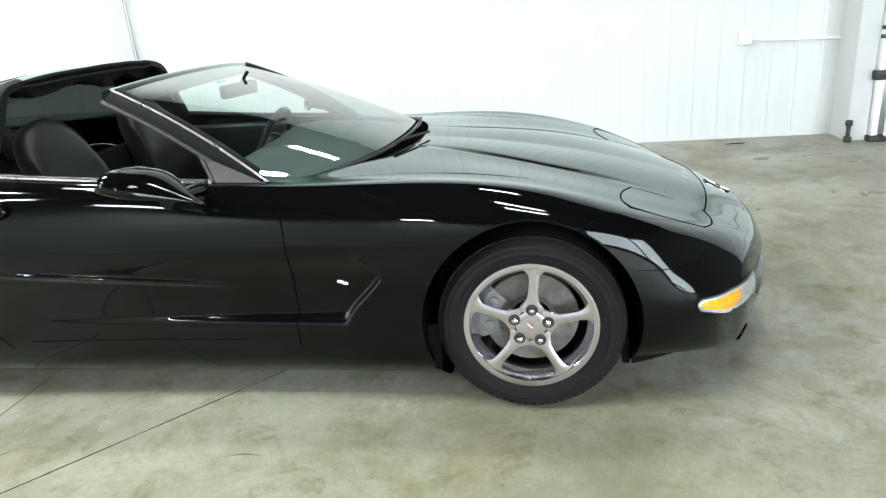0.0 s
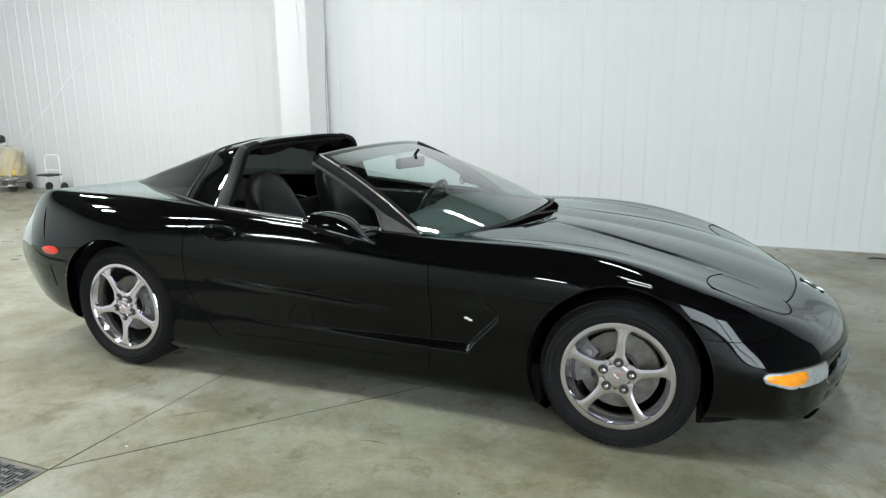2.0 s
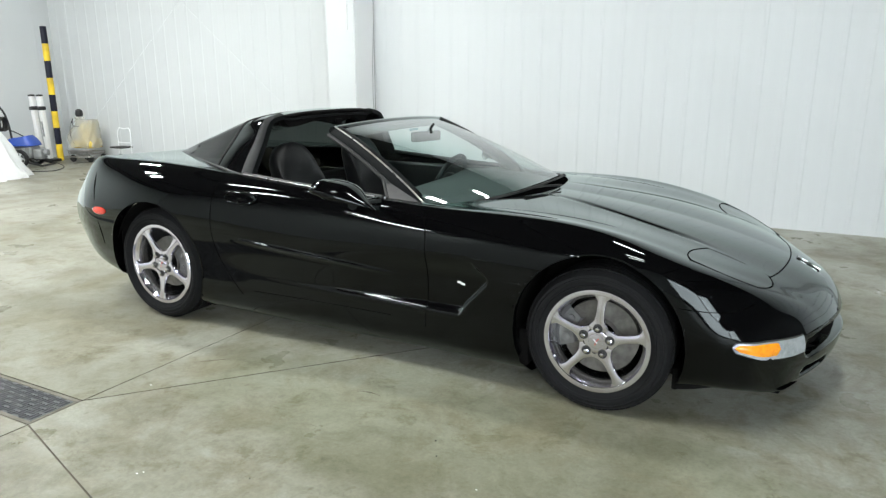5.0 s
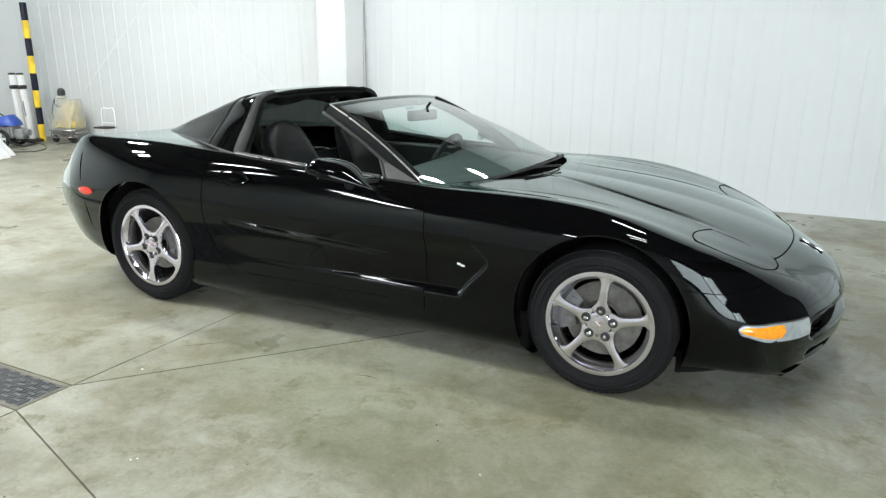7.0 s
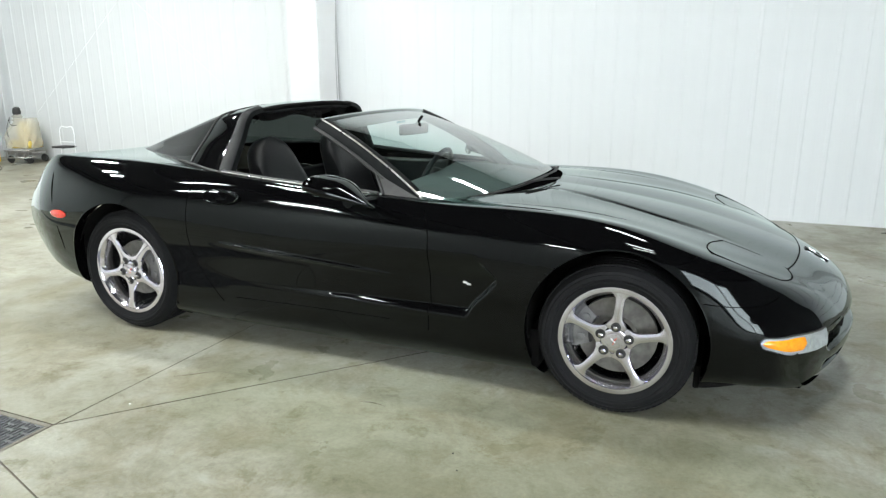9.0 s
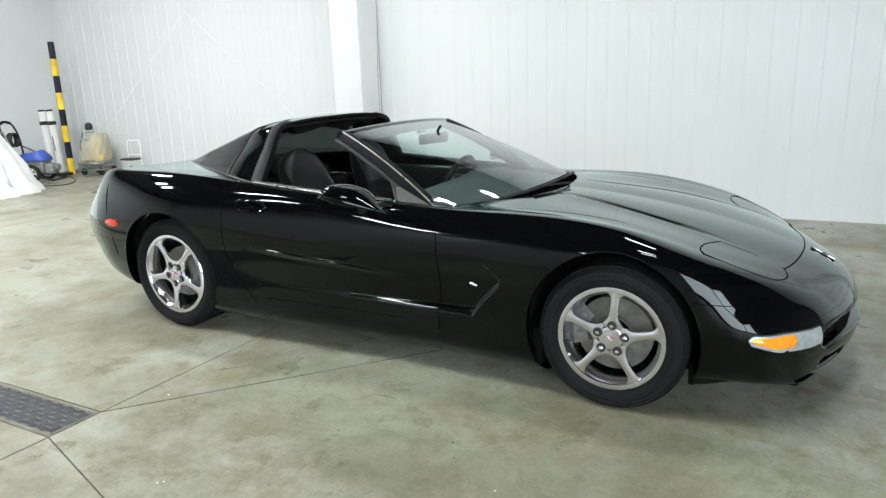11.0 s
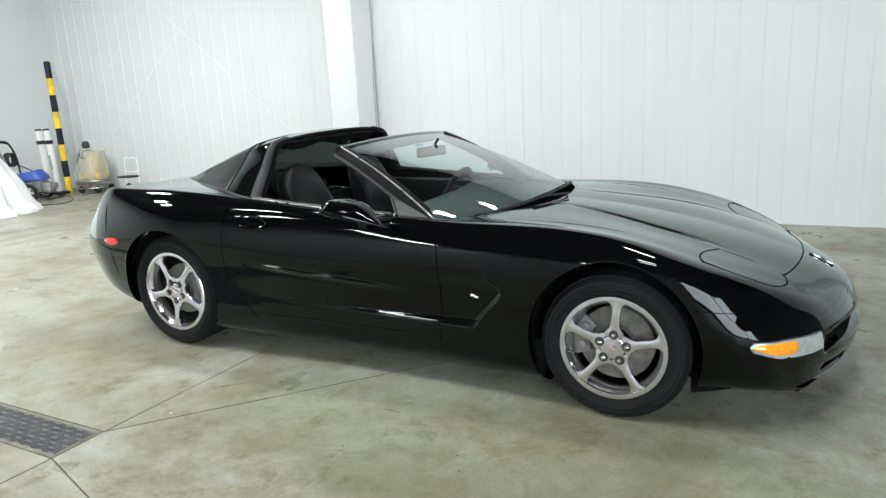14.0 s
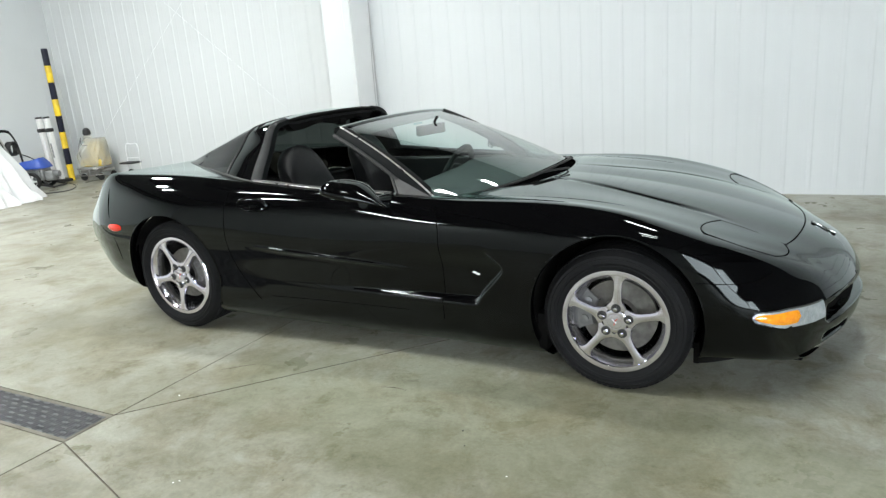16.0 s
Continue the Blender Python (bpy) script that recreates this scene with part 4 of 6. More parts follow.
# ---- wheels ----
def wheel(name, x, z, rim, tyre_r, width, face, turn, sd):
    """A five-spoke wheel; face is the half-track to the outer face of the spokes."""
    w = new(name)
    w.parent = car
    w.matrix_basis = pose(x, 0, z)
    o = lambda d: sd * (face - d)  # offsets inwards from the spoke face
    h = tyre_r - rim
    prof = [(rim - 0.008, 0.012), (rim + 0.006, 0.004), (rim + 0.02, -0.004), (rim + 0.45 * h, -0.020), (rim + 0.75 * h, -0.014), (tyre_r - 0.012, 0.004), (tyre_r - 0.003, 0.020)]
    tw = width - 0.03
    prof += [(tyre_r, 0.032)]
    for g in (0.24, 0.42, 0.60, 0.78):
        prof += [(tyre_r, tw * g - 0.004), (tyre_r - 0.007, tw * g - 0.003), (tyre_r - 0.007, tw * g + 0.004), (tyre_r, tw * g + 0.005)]
    prof += [(tyre_r, tw - 0.02), (tyre_r - 0.012, tw), (rim + 0.02, tw + 0.01), (rim - 0.01, tw - 0.01)]
    tyre = part("tyre", lathe(bmesh.new(), [(r, o(d)) for r, d in prof], 96), RUBBER, w)
    blocks = bmesh.new()
    n = 76
    for k in range(n):
        a = 2 * math.pi * k / n
        m = Matrix.Rotation(-a, 4, "Y")
        d0, d1 = sorted((o(0.016), o(0.050)))
        box(blocks, tyre_r - 0.010, tyre_r + 0.0010, d0, d1, -0.0108, 0.0108, m=m)
    part("tread", blocks, RUBBER, tyre, smooth=False)["kind"] = "stuff"
    ring = bmesh.new()
    for rr, wd in ((rim + 0.30 * h, 0.003), (rim + 0.62 * h, 0.002)):
        dd = -0.0175 if rr < rim + 0.5 * h else -0.0190
        lathe(ring, [(rr - wd, o(dd + 0.002)), (rr, o(dd - 0.0012)), (rr + wd, o(dd + 0.002))], 72)
    part("sidewall_ridge", ring, RUBBER, tyre)
    rp = [(rim + 0.006, 0.006), (rim + 0.007, -0.001), (rim + 0.004, -0.004), (rim - 0.004, -0.0045), (rim - 0.0155, -0.0035), (rim - 0.0185, 0.001), (rim - 0.0225, 0.008)]
    rm = part("rim", lathe(bmesh.new(), [(r, o(d)) for r, d in rp], 96), ALLOY, w)
    rp = [(rim - 0.0225, 0.008), (rim - 0.0335, 0.026), (rim - 0.0355, 0.045), (rim - 0.036, width - 0.05), (rim - 0.010, width - 0.03), (rim + 0.004, width - 0.03)]
    part("barrel", lathe(bmesh.new(), [(r, o(d)) for r, d in rp], 96), BARREL, rm, "bright satin inner barrel")
    half = spline((0.0, 0.060), (0.055, 0.054), (0.072, 0.038), (0.088, 0.0262), (0.11, 0.0202), (0.14, 0.0184), (0.168, 0.0186), (0.184, 0.0215), (0.198, 0.031), (0.207, 0.044), (0.215, 0.066))
    k0 = (rim - 0.012) / 0.213
    out = spline((0.0, 0.004), (0.06, 0.0038), (0.10, 0.002), (0.16, -0.001), (0.215, -0.001))
    for k in range(5):
        a = radians(turn + 72 * k)
        ca, sa = math.cos(a), math.sin(a)
        front, back = [], []
        for i in range(15):
            r = 0.048 + (0.213 - 0.048) * i / 14
            hw = half(r)
            row, rowb = [], []
            for q in (-1.0, -0.86, -0.45, 0.0, 0.45, 0.86, 1.0):
                rr = r * k0
                lim = rr * math.tan(radians(36)) * 0.999
                y2 = max(-lim, min(lim, q * hw * k0))
                rr2 = math.sqrt(max(rr * rr - (y2 * y2 if i > 10 else 0), 1e-6)) if i > 10 else rr
                crown = 0.0105 if abs(q) == 1.0 else (0.0036 if abs(q) > 0.5 else 0.0008 if q else 0.0)
                row.append((rr2 * ca - y2 * sa, o(out(r) + crown), rr2 * sa + y2 * ca))
                y3 = y2 * 0.72
                rowb.append((rr2 * ca - y3 * sa, o(out(r) + 0.028), rr2 * sa + y3 * ca))
            front.append(row)
            back.append(rowb)
        b = bmesh.new()
        loop = [f + bb[::-1] for f, bb in zip(front, back)]
        grid(b, loop, closed=True)
        part("spoke", b, ALLOY, rm)
        cx, cz = 0.0602 * ca, 0.0602 * sa
        # closed dark disc paints the shade of a lug pocket
        pocket = lathe(bmesh.new(), [(0.0205, o(0.012)), (0.0205, o(0.0020)), (0.0195, o(0.0012)), (0.001, o(0.0020))], 24, "y", (cx, 0, cz))
        part("lug_pocket_shade", pocket, SEAL, rm, "dark disc for the lug pocket's shade")
        nut = lathe(bmesh.new(), [(0.0122, o(0.010)), (0.0120, o(-0.006)), (0.0090, o(-0.013)), (0.004, o(-0.0148)), (0.0005, o(-0.015))], 6, "y", (cx, 0, cz))
        part("lug_nut", nut, CHROME, rm, "chrome lug nut")
    hub = lathe(bmesh.new(), [(0.052, o(0.020)), (0.052, o(0.0045)), (0.050, o(0.0034)), (0.0345, o(0.0034)), (0.0340, o(0.0050)), (0.0330, o(0.0050)), (0.0325, o(0.0028)), (0.028, o(0.0022)), (0.0004, o(0.0016))], 40)
    cap = part("centre_cap", hub, ALLOY, rm)
    m1 = bmesh.new()
    tube(m1, [(0.011, o(-0.0005), 0.014), (0.002, o(-0.0005), 0.004), (-0.004, o(-0.0005), -0.016)], 0.002, 6)
    part("cap_badge", m1, RED_ENAMEL, cap, "small red and white badge")
    m1 = bmesh.new()
    tube(m1, [(-0.012, o(-0.0005), 0.010), (-0.002, o(-0.0005), 0.000), (0.006, o(-0.0005), -0.006)], 0.0016, 6)
    part("cap_badge", m1, WHITE_ENAMEL, cap)
    # brake: disc, bell and caliper
    dr = 0.165 if x > 0 else 0.155
    disc = part("brake_disc", lathe(bmesh.new(), [(0.075, o(0.055)), (0.082, o(0.072)), (0.084, o(0.078)), (dr, o(0.078)), (dr, o(0.104)), (0.08, o(0.104))], 64), DISC, w)
    ca0 = 168 if x > 0 else 10
    b = bmesh.new()
    lathe(b, [(dr + 0.022, o(0.115)), (dr + 0.026, o(0.062)), (dr + 0.012, o(0.048)), (dr - 0.052, o(0.048)), (dr - 0.06, o(0.060)), (dr - 0.06, o(0.076))], 16, "y", (0, 0, 0), ca0 - 32, ca0 + 32)
    part("brake_caliper", thick(b, 0.004), CALIPER, w, "bare cast brake caliper")
    for dd in (-18, 18):
        b = bmesh.new()
        a = radians(ca0 + dd)
        lathe(b, [(0.019, o(0.05)), (0.019, o(0.038)), (0.012, o(0.036)), (0.0005, o(0.036))], 16, "y", ((dr - 0.02) * math.cos(a), 0, (dr - 0.02) * math.sin(a)))
        part("caliper_piston", b, CALIPER, w)
    va = radians(turn + 36 + 72 * (1 if x > 0 else 2))
    b = tube(bmesh.new(), [((rim - 0.03) * math.cos(va), o(0.03), (rim - 0.03) * math.sin(va)), ((rim - 0.05) * math.cos(va), o(0.006), (rim - 0.05) * math.sin(va))], 0.004, 8)
    part("valve", b, SEAL, w)
    return w


for sd in (-1, 1):
    wheel("wheel", AXLE, 0.3205, 0.2265, 0.3205, 0.245, 0.862, 85, sd)
    wheel("wheel", -AXLE, 0.336, 0.2395, 0.336, 0.275, 0.866, 48, sd)

# ---- greenhouse ----
FOOT_Z = lambda y: 0.853 - 0.075 * (abs(y) / 0.70) ** 2.2
HEAD_X = lambda y: -0.150 - 0.035 * (abs(y) / 0.60) ** 2
HEAD_Z = lambda y: 1.184 - 0.022 * (abs(y) / 0.60) ** 2.2


def screen_at(a, s):
    """A point of the windshield: a across (-1..1), s from foot (0) to header (1)."""
    yf, yh = a * 0.695, a * 0.585
    f = Vector((cowl(yf) - 0.015, yf, FOOT_Z(yf)))
    h = Vector((HEAD_X(yh), yh, HEAD_Z(yh)))
    p = f.lerp(h, s)
    bow = 0.030 * 4 * s * (1 - s)
    return p + Vector((0.45 * bow, 0, 0.9 * bow)) + Vector((0, a * 0.012 * 4 * s * (1 - s), 0))


b = bmesh.new()
grid(b, [[screen_at(-1 + 2 * k / 40, 0.03 + 0.955 * s / 24) for k in range(41)] for s in range(25)])
shield = part("windshield", b, SCREEN, car, "green-tinted curved windshield glass")
shield.visible_shadow = False
# dark shade band and edge frit
for sd in (-1, 1):
    # pillar: outer painted strip and inner black trim
    line = [screen_at(sd * 1.0, s / 12) for s in range(13)]
    rows = []
    for k, p in enumerate(line):
        s = k / 12
        wdt = 0.030 + 0.012 * (1 - s)
        ow, up = Vector((-0.5, sd * 0.85, 0.05)).normalized(), Vector((0.5, 0, 0.85)).normalized()
        c = p - Vector((0.07, 0, 0.075)) * (1 - ease(0.0, 0.14, s))
        rows.append([c + Vector((0.012, -sd * 0.022, 0.003)), c + Vector((0.008, -sd * 0.004, 0.010)), c + Vector((0, sd * 0.012, 0.008)), c + Vector((-0.020, sd * 0.022, -0.010)),
                     c + Vector((-0.046, sd * 0.020, -0.032)), c + Vector((-0.058, -sd * 0.004, -0.034)), c + Vector((-0.040, -sd * 0.026, -0.022))])
    b = bmesh.new()
    grid(b, rows, closed=True)
    pillar = part("windshield_pillar", b, SATIN, car)
    b = tube(bmesh.new(), [p + Vector((-0.006, sd * 0.016, 0.0075)) for p in line], 0.0045, 8)
    part("pillar_moulding", b, STEEL, pillar, "thin bright moulding along the pillar")
    b = tube(bmesh.new(), [p + Vector((-0.052, sd * 0.016, -0.036)) for p in line[1:]], 0.012, 8)
    part("weatherstrip", b, SEAL, pillar)
    # fixed corner piece at the foot of the door glass: a quarter glass, built in plastic
    p0, p1 = screen_at(sd, 0.03), screen_at(sd, 0.42)
    b = bmesh.new()
    tri = [Vector((p0.x - 0.035, sd * 0.742, 0.832)), Vector((p1.x - 0.052, sd * 0.675, p1.z - 0.038)), Vector((p0.x - 0.215, sd * 0.752, 0.842))]
    vs = [b.verts.new(p) for p in tri]
    b.faces.new(vs)
    part("sail_corner", thick(b, 0.008), PLASTIC, panels["door", sd], "fixed quarter glass built as a black plastic corner piece", smooth=False)
    b = tube(bmesh.new(), [tri[1], tri[2]], 0.008, 8)
    part("sail_edge", b, SEAL, panels["door", sd])
rows = []
for k in range(33):
    y = -0.60 + 1.20 * k / 32
    c = Vector((HEAD_X(y), y, HEAD_Z(y)))
    rows.append([c + Vector(q) for q in ((0.022, 0, -0.010), (0.006, 0, 0.006), (-0.016, 0, 0.012), (-0.042, 0, 0.004), (-0.050, 0, -0.016), (-0.040, 0, -0.034), (-0.005, 0, -0.030))])
b = bmesh.new()
vs = grid(b, rows, closed=True)
b.faces.new(vs[0])
b.faces.new(vs[-1][::-1])
header = part("windshield_header", b, PAINT, car)
part("header_seal", tube(bmesh.new(), [(HEAD_X(y) - 0.048, y, HEAD_Z(y) - 0.006) for y in [-0.58 + 1.16 * k / 20 for k in range(21)]], 0.010, 8), SEAL, header)
b = bmesh.new()
grid(b, [[screen_at(-0.97 + 1.94 * k / 30, s) - Vector((0.004, 0, 0.006)) for k in range(31)] for s in (0.86, 0.90, 0.95, 0.99)])
part("shade_band", thick(b, 0.001), glass("shade_band_glass", (0.22, 0.28, 0.28)), shield, "dark sun band along the top edge")

# rear: roof hoop and hatch over the luggage space
Z_ROOF = spline((-1.95, 0.925), (-1.75, 0.972), (-1.6, 1.012), (-1.3, 1.098), (-1.0, 1.186), (-0.85, 1.224), (-0.72, 1.243), (-0.60, 1.240), (-0.56, 1.236))
Y_TOP = spline((-1.95, 0.05), (-1.6, 0.23), (-1.3, 0.36), (-0.95, 0.50), (-0.70, 0.578), (-0.56, 0.595))
DROP = spline((-1.95, 0.004), (-1.6, 0.012), (-1.3, 0.028), (-0.95, 0.046), (-0.70, 0.062), (-0.56, 0.062))
Z_BASE = spline((-1.95, 0.918), (-1.6, 0.926), (-1.2, 0.930), (-0.95, 0.922), (-0.75, 0.902), (-0.56, 0.888))


@functools.lru_cache(None)
def hoop_section(x):
    yt, zt, d, yb, zb = Y_TOP(x), Z_ROOF(x), DROP(x), Y_BASE(x), Z_BASE(x)
    yb = max(yb, yt + 0.01)
    knots = [(0.0, zt), (0.5 * yt, zt - 0.16 * d), (0.82 * yt, zt - 0.48 * d), (yt, zt - d)]
    knots += [(yt + (yb - yt) * q, zt - d + (zb - zt + d) * q) for q in (0.30, 0.65, 1.0)]
    run = [0.0]
    for a, b in zip(knots, knots[1:]):
        run.append(run[-1] + math.hypot(b[0] - a[0], b[1] - a[1]) + 1e-4)
    return run[-1], spline(*zip(run, [k[0] for k in knots])), spline(*zip(run, [k[1] for k in knots]))


def roof_at(x, q, out=0.0):
    """A point of the rear greenhouse: q from 0 at the centre to 1 at the side's foot, lifted off by out."""
    length, fy, fz = hoop_section(round(x, 4))
    y, z = fy(length * q), fz(length * q)
    if out:
        dy, dz = fy(length * min(q + 0.01, 1)) - fy(length * max(q - 0.01, 0)), fz(length * min(q + 0.01, 1)) - fz(length * max(q - 0.01, 0))
        n = math.hypot(dy, dz)
        y, z = y - dz / n * out, z + dy / n * out
    return Vector((x, y, z))


def hoop_front(q):
    """The hoop's front edge: forward over the seats, further back at the foot of its pillar."""
    return -0.600 - 0.062 * ease(0.08, 0.50, q)


def sail_edge(q):
    """Where the painted hoop and sail panel end and the glass begins."""
    return -0.865 - 0.135 * ease(0.35, 1.0, q)


HATCH_END = -1.93
for name, mat_, x_from, x_to, label in (("roof_hoop", PAINT, hoop_front, sail_edge, "black painted roof hoop and sail panels"),
                                        ("hatch_glass", TINTED, lambda q: sail_edge(q) - 0.004, lambda q: HATCH_END, "dark tinted wrap-around hatch glass")):
    b = bmesh.new()
    rows = []
    n = 14 if name == "roof_hoop" else 40
    lift = 0.0 if name == "roof_hoop" else 0.004
    for i in range(n + 1):
        ring = []
        for j in range(-36, 37):
            q = abs(j) / 36
            x = x_from(q) + (x_to(q) - x_from(q)) * i / n
            p = roof_at(x, q, lift)
            ring.append(Vector((p.x, math.copysign(p.y, j), p.z)))
        rows.append(ring)
    grid(b, rows)
    ob = part(name, b, mat_, car, label)
    if name == "roof_hoop":
        hoop = ob
    else:
        hatch = ob
# rolled front lip of the hoop and its underside, facing the open seats
rows = []
for j in range(-36, 37):
    q = abs(j) / 36
    sd = 1 if j >= 0 else -1
    x0 = hoop_front(q)
    p = roof_at(x0, q)
    side = ease(0.40, 0.62, q)
    deep = 0.082 - 0.026 * math.exp(-((q - 0.20) / 0.09) ** 2) + 0.010 * math.exp(-(q / 0.035) ** 2) - 0.030 * ease(0.46, 0.62, q)
    inn = Vector((0, -sd * side, -(1 - side)))
    base = Vector((x0, sd * p.y, p.z))
    rows.append([base, base + Vector((0.011, 0, 0)) + inn * 0.010, base + Vector((0.006, 0, 0)) + inn * 0.024, base + Vector((-0.006, 0, 0)) + inn * 0.032,
                 base + Vector((-0.012, 0, 0)) + inn * deep, base + Vector((-0.060, 0, 0)) + inn * (deep + 0.004), base + Vector((-0.170, 0, 0)) + inn * 0.045])
b = bmesh.new()
grid(b, rows)
part("hoop_frame", b, LINER, hoop, "black rolled hoop flange with scalloped underside")
pts = []
for j in range(-36, 37):
    q = abs(j) / 36
    sd = 1 if j >= 0 else -1
    p = roof_at(hoop_front(q), q)
    side = ease(0.40, 0.62, q)
    pts.append(Vector((hoop_front(q) + 0.002, sd * (p.y - 0.034 * side), p.z - 0.034 * (1 - side))))
part("hoop_seal", tube(bmesh.new(), pts, 0.007, 8), RUBBER, hoop, "black rubber seal")
part("roof_latch", boxed(-0.645, -0.598, -0.030, 0.030, 1.140, 1.180, bevel=0.008), LINER, hoop, "black centre roof latch")
for sd in (-1, 1):
    # broad satin weatherstrip along the pillar's front
    rows = []
    for k in range(25):
        q = 0.50 + 0.50 * k / 24
        w = 0.045 + 0.034 * ease(0.52, 0.95, q)
        row = []
        for f, out in ((0.012, -0.022), (0.010, 0.002), (-0.004, 0.009), (-0.5 * w, 0.011), (-w + 0.006, 0.008), (-w, 0.001)):
            p = roof_at(hoop_front(q) + f, q, out)
            row.append(Vector((p.x, sd * p.y, p.z)))
        rows.append(row)
    b = bmesh.new()
    vs = grid(b, rows)
    b.faces.new(vs[0])
    b.faces.new(vs[-1])
    part("pillar_trim", b, SATIN, hoop, "broad satin grey-black pillar weatherstrip")
    # solid black disc stands for the shaded inside of the socket
    for y, z in ((0.515, 1.168),):
        part("latch_hole_shade", lathe(bmesh.new(), [(0.0005, -0.650), (0.009, -0.650), (0.010, -0.654), (0.010, -0.68)], 14, "x", (0, sd * y, z)), GAP, hoop, "black disc for the shade inside a latch socket")
    edge = [roof_at(sail_edge(q) - 0.002, q, 0.003) for q in [0.02 + 0.98 * k / 24 for k in range(25)]]
    part("glass_edge", tube(bmesh.new(), [Vector((p.x, sd * p.y, p.z)) for p in edge], 0.005, 6), SEAL, hatch)
    foot = [roof_at(-0.67 - 1.26 * k / 30, 1.0, 0.002) for k in range(31)]
    part("glass_edge", tube(bmesh.new(), [Vector((p.x, sd * p.y, p.z)) for p in foot], 0.006, 6), SEAL, hatch)
part("roof_lining", boxed(-0.84, -0.72, -0.46, 0.46, 1.160, 1.172, bevel=0.005), CARPET, hoop)

# ---- cabin ----
part("cabin_tub", boxed(-1.9, 0.72, -0.72, 0.72, 0.19, 0.24), CARPET, car, "black carpeted cabin floor", smooth=False)
part("rear_bulkhead", boxed(-0.93, -0.86, -0.70, 0.70, 0.24, 0.80, bevel=0.02), CARPET, car)
part("luggage_floor", boxed(-1.95, -0.90, -0.66, 0.66, 0.66, 0.70, bevel=0.01), CARPET, car)
part("centre_tunnel", boxed(-0.86, 0.45, -0.13, 0.13, 0.24, 0.56, bevel=0.04, seg=3), LEATHER, car, "black leather centre console")
for sd in (-1, 1):
    b = boxed(-0.72, 0.34, min(sd * 0.69, sd * 0.755), max(sd * 0.69, sd * 0.755), 0.26, 0.832, bevel=0.02, seg=3)
    liner = part("door_lining", b, LEATHER, panels["door", sd], "black leather door lining")
    b = boxed(-0.50, 0.30, min(sd * 0.64, sd * 0.71), max(sd * 0.64, sd * 0.71), 0.56, 0.62, bevel=0.02, seg=3)
    part("armrest", b, LEATHER, liner)
    belt = [Vector((x, sd * (Y_CREST(x) - 0.012), Z_CREST(x) + 0.006)) for x in [-0.70 + 0.90 * k / 14 for k in range(15)]]
    part("belt_seal", tube(bmesh.new(), belt, 0.011, 8), SEAL, panels["door", sd], "black window seal")
    belt = [Vector((x, sd * (Y_CREST(x) + 0.004), Z_CREST(x) + 0.008)) for x in [-0.70 + 0.86 * k / 14 for k in range(15)]]
    part("belt_moulding", tube(bmesh.new(), belt, 0.003, 8), STEEL, panels["door", sd], "thin bright belt moulding")


def dash_z(x, y):
    return 0.842 - 0.03 * ease(0.55, 0.85, x) - 0.02 * abs(y) + (0.03 * math.exp(-((y - 0.36) / 0.17) ** 2) * (1 - ease(0.25, 0.5, x)))


b = bmesh.new()
rows = []
for k in range(13):
    y0 = -0.70 + 1.40 * k / 12
    front = cowl(y0) - 0.03
    col = [Vector((0.12, y0, 0.58)), Vector((0.10, y0, 0.70)), Vector((0.115, y0, 0.79))]
    for s in range(7):
        x = 0.14 + (front - 0.14) * s / 6
        col.append(Vector((x, y0, min(dash_z(x, y0), FOOT_Z(y0) - 0.006 + 0.3 * max(0, front - x)))))
    rows.append(col)
grid(b, rows)
dash = part("dashboard", thick(b, 0.01), DASH, car, "dark grey dashboard top")
for k in range(7):
    part("defrost_slot", boxed(0.44 + 0.001 * k, 0.456 + 0.001 * k, 0.02 + 0.055 * k, 0.055 + 0.055 * k, 0.835, 0.843, bevel=0.001), PLASTIC, dash, smooth=False)
b = bmesh.new()
lathe(b, [(0.188 + 0.016 * math.cos(a), 0.016 * math.sin(a)) for a in [2 * math.pi * k / 10 for k in range(11)]], 40, "x")
sw = part("steering_wheel", b, LEATHER, car, "black leather-rimmed steering wheel")
sw.matrix_basis = pose(-0.005, 0.37, 0.765, 0, 24, 0)
b = bmesh.new()
lathe(b, [(0.06, 0.03), (0.065, 0.0), (0.055, -0.03), (0.001, -0.035)], 24, "x")
for a in (10, 170, 270):
    tube(b, [(0, 0.05 * math.cos(radians(a)), 0.05 * math.sin(radians(a))), (0, 0.185 * math.cos(radians(a)), 0.185 * math.sin(radians(a)))], 0.014, 8)
part("steering_hub", b, LEATHER, sw)
part("steering_column", tube(bmesh.new(), [(0.03, 0.37, 0.75), (0.22, 0.37, 0.70)], 0.045, 14), PLASTIC, car)


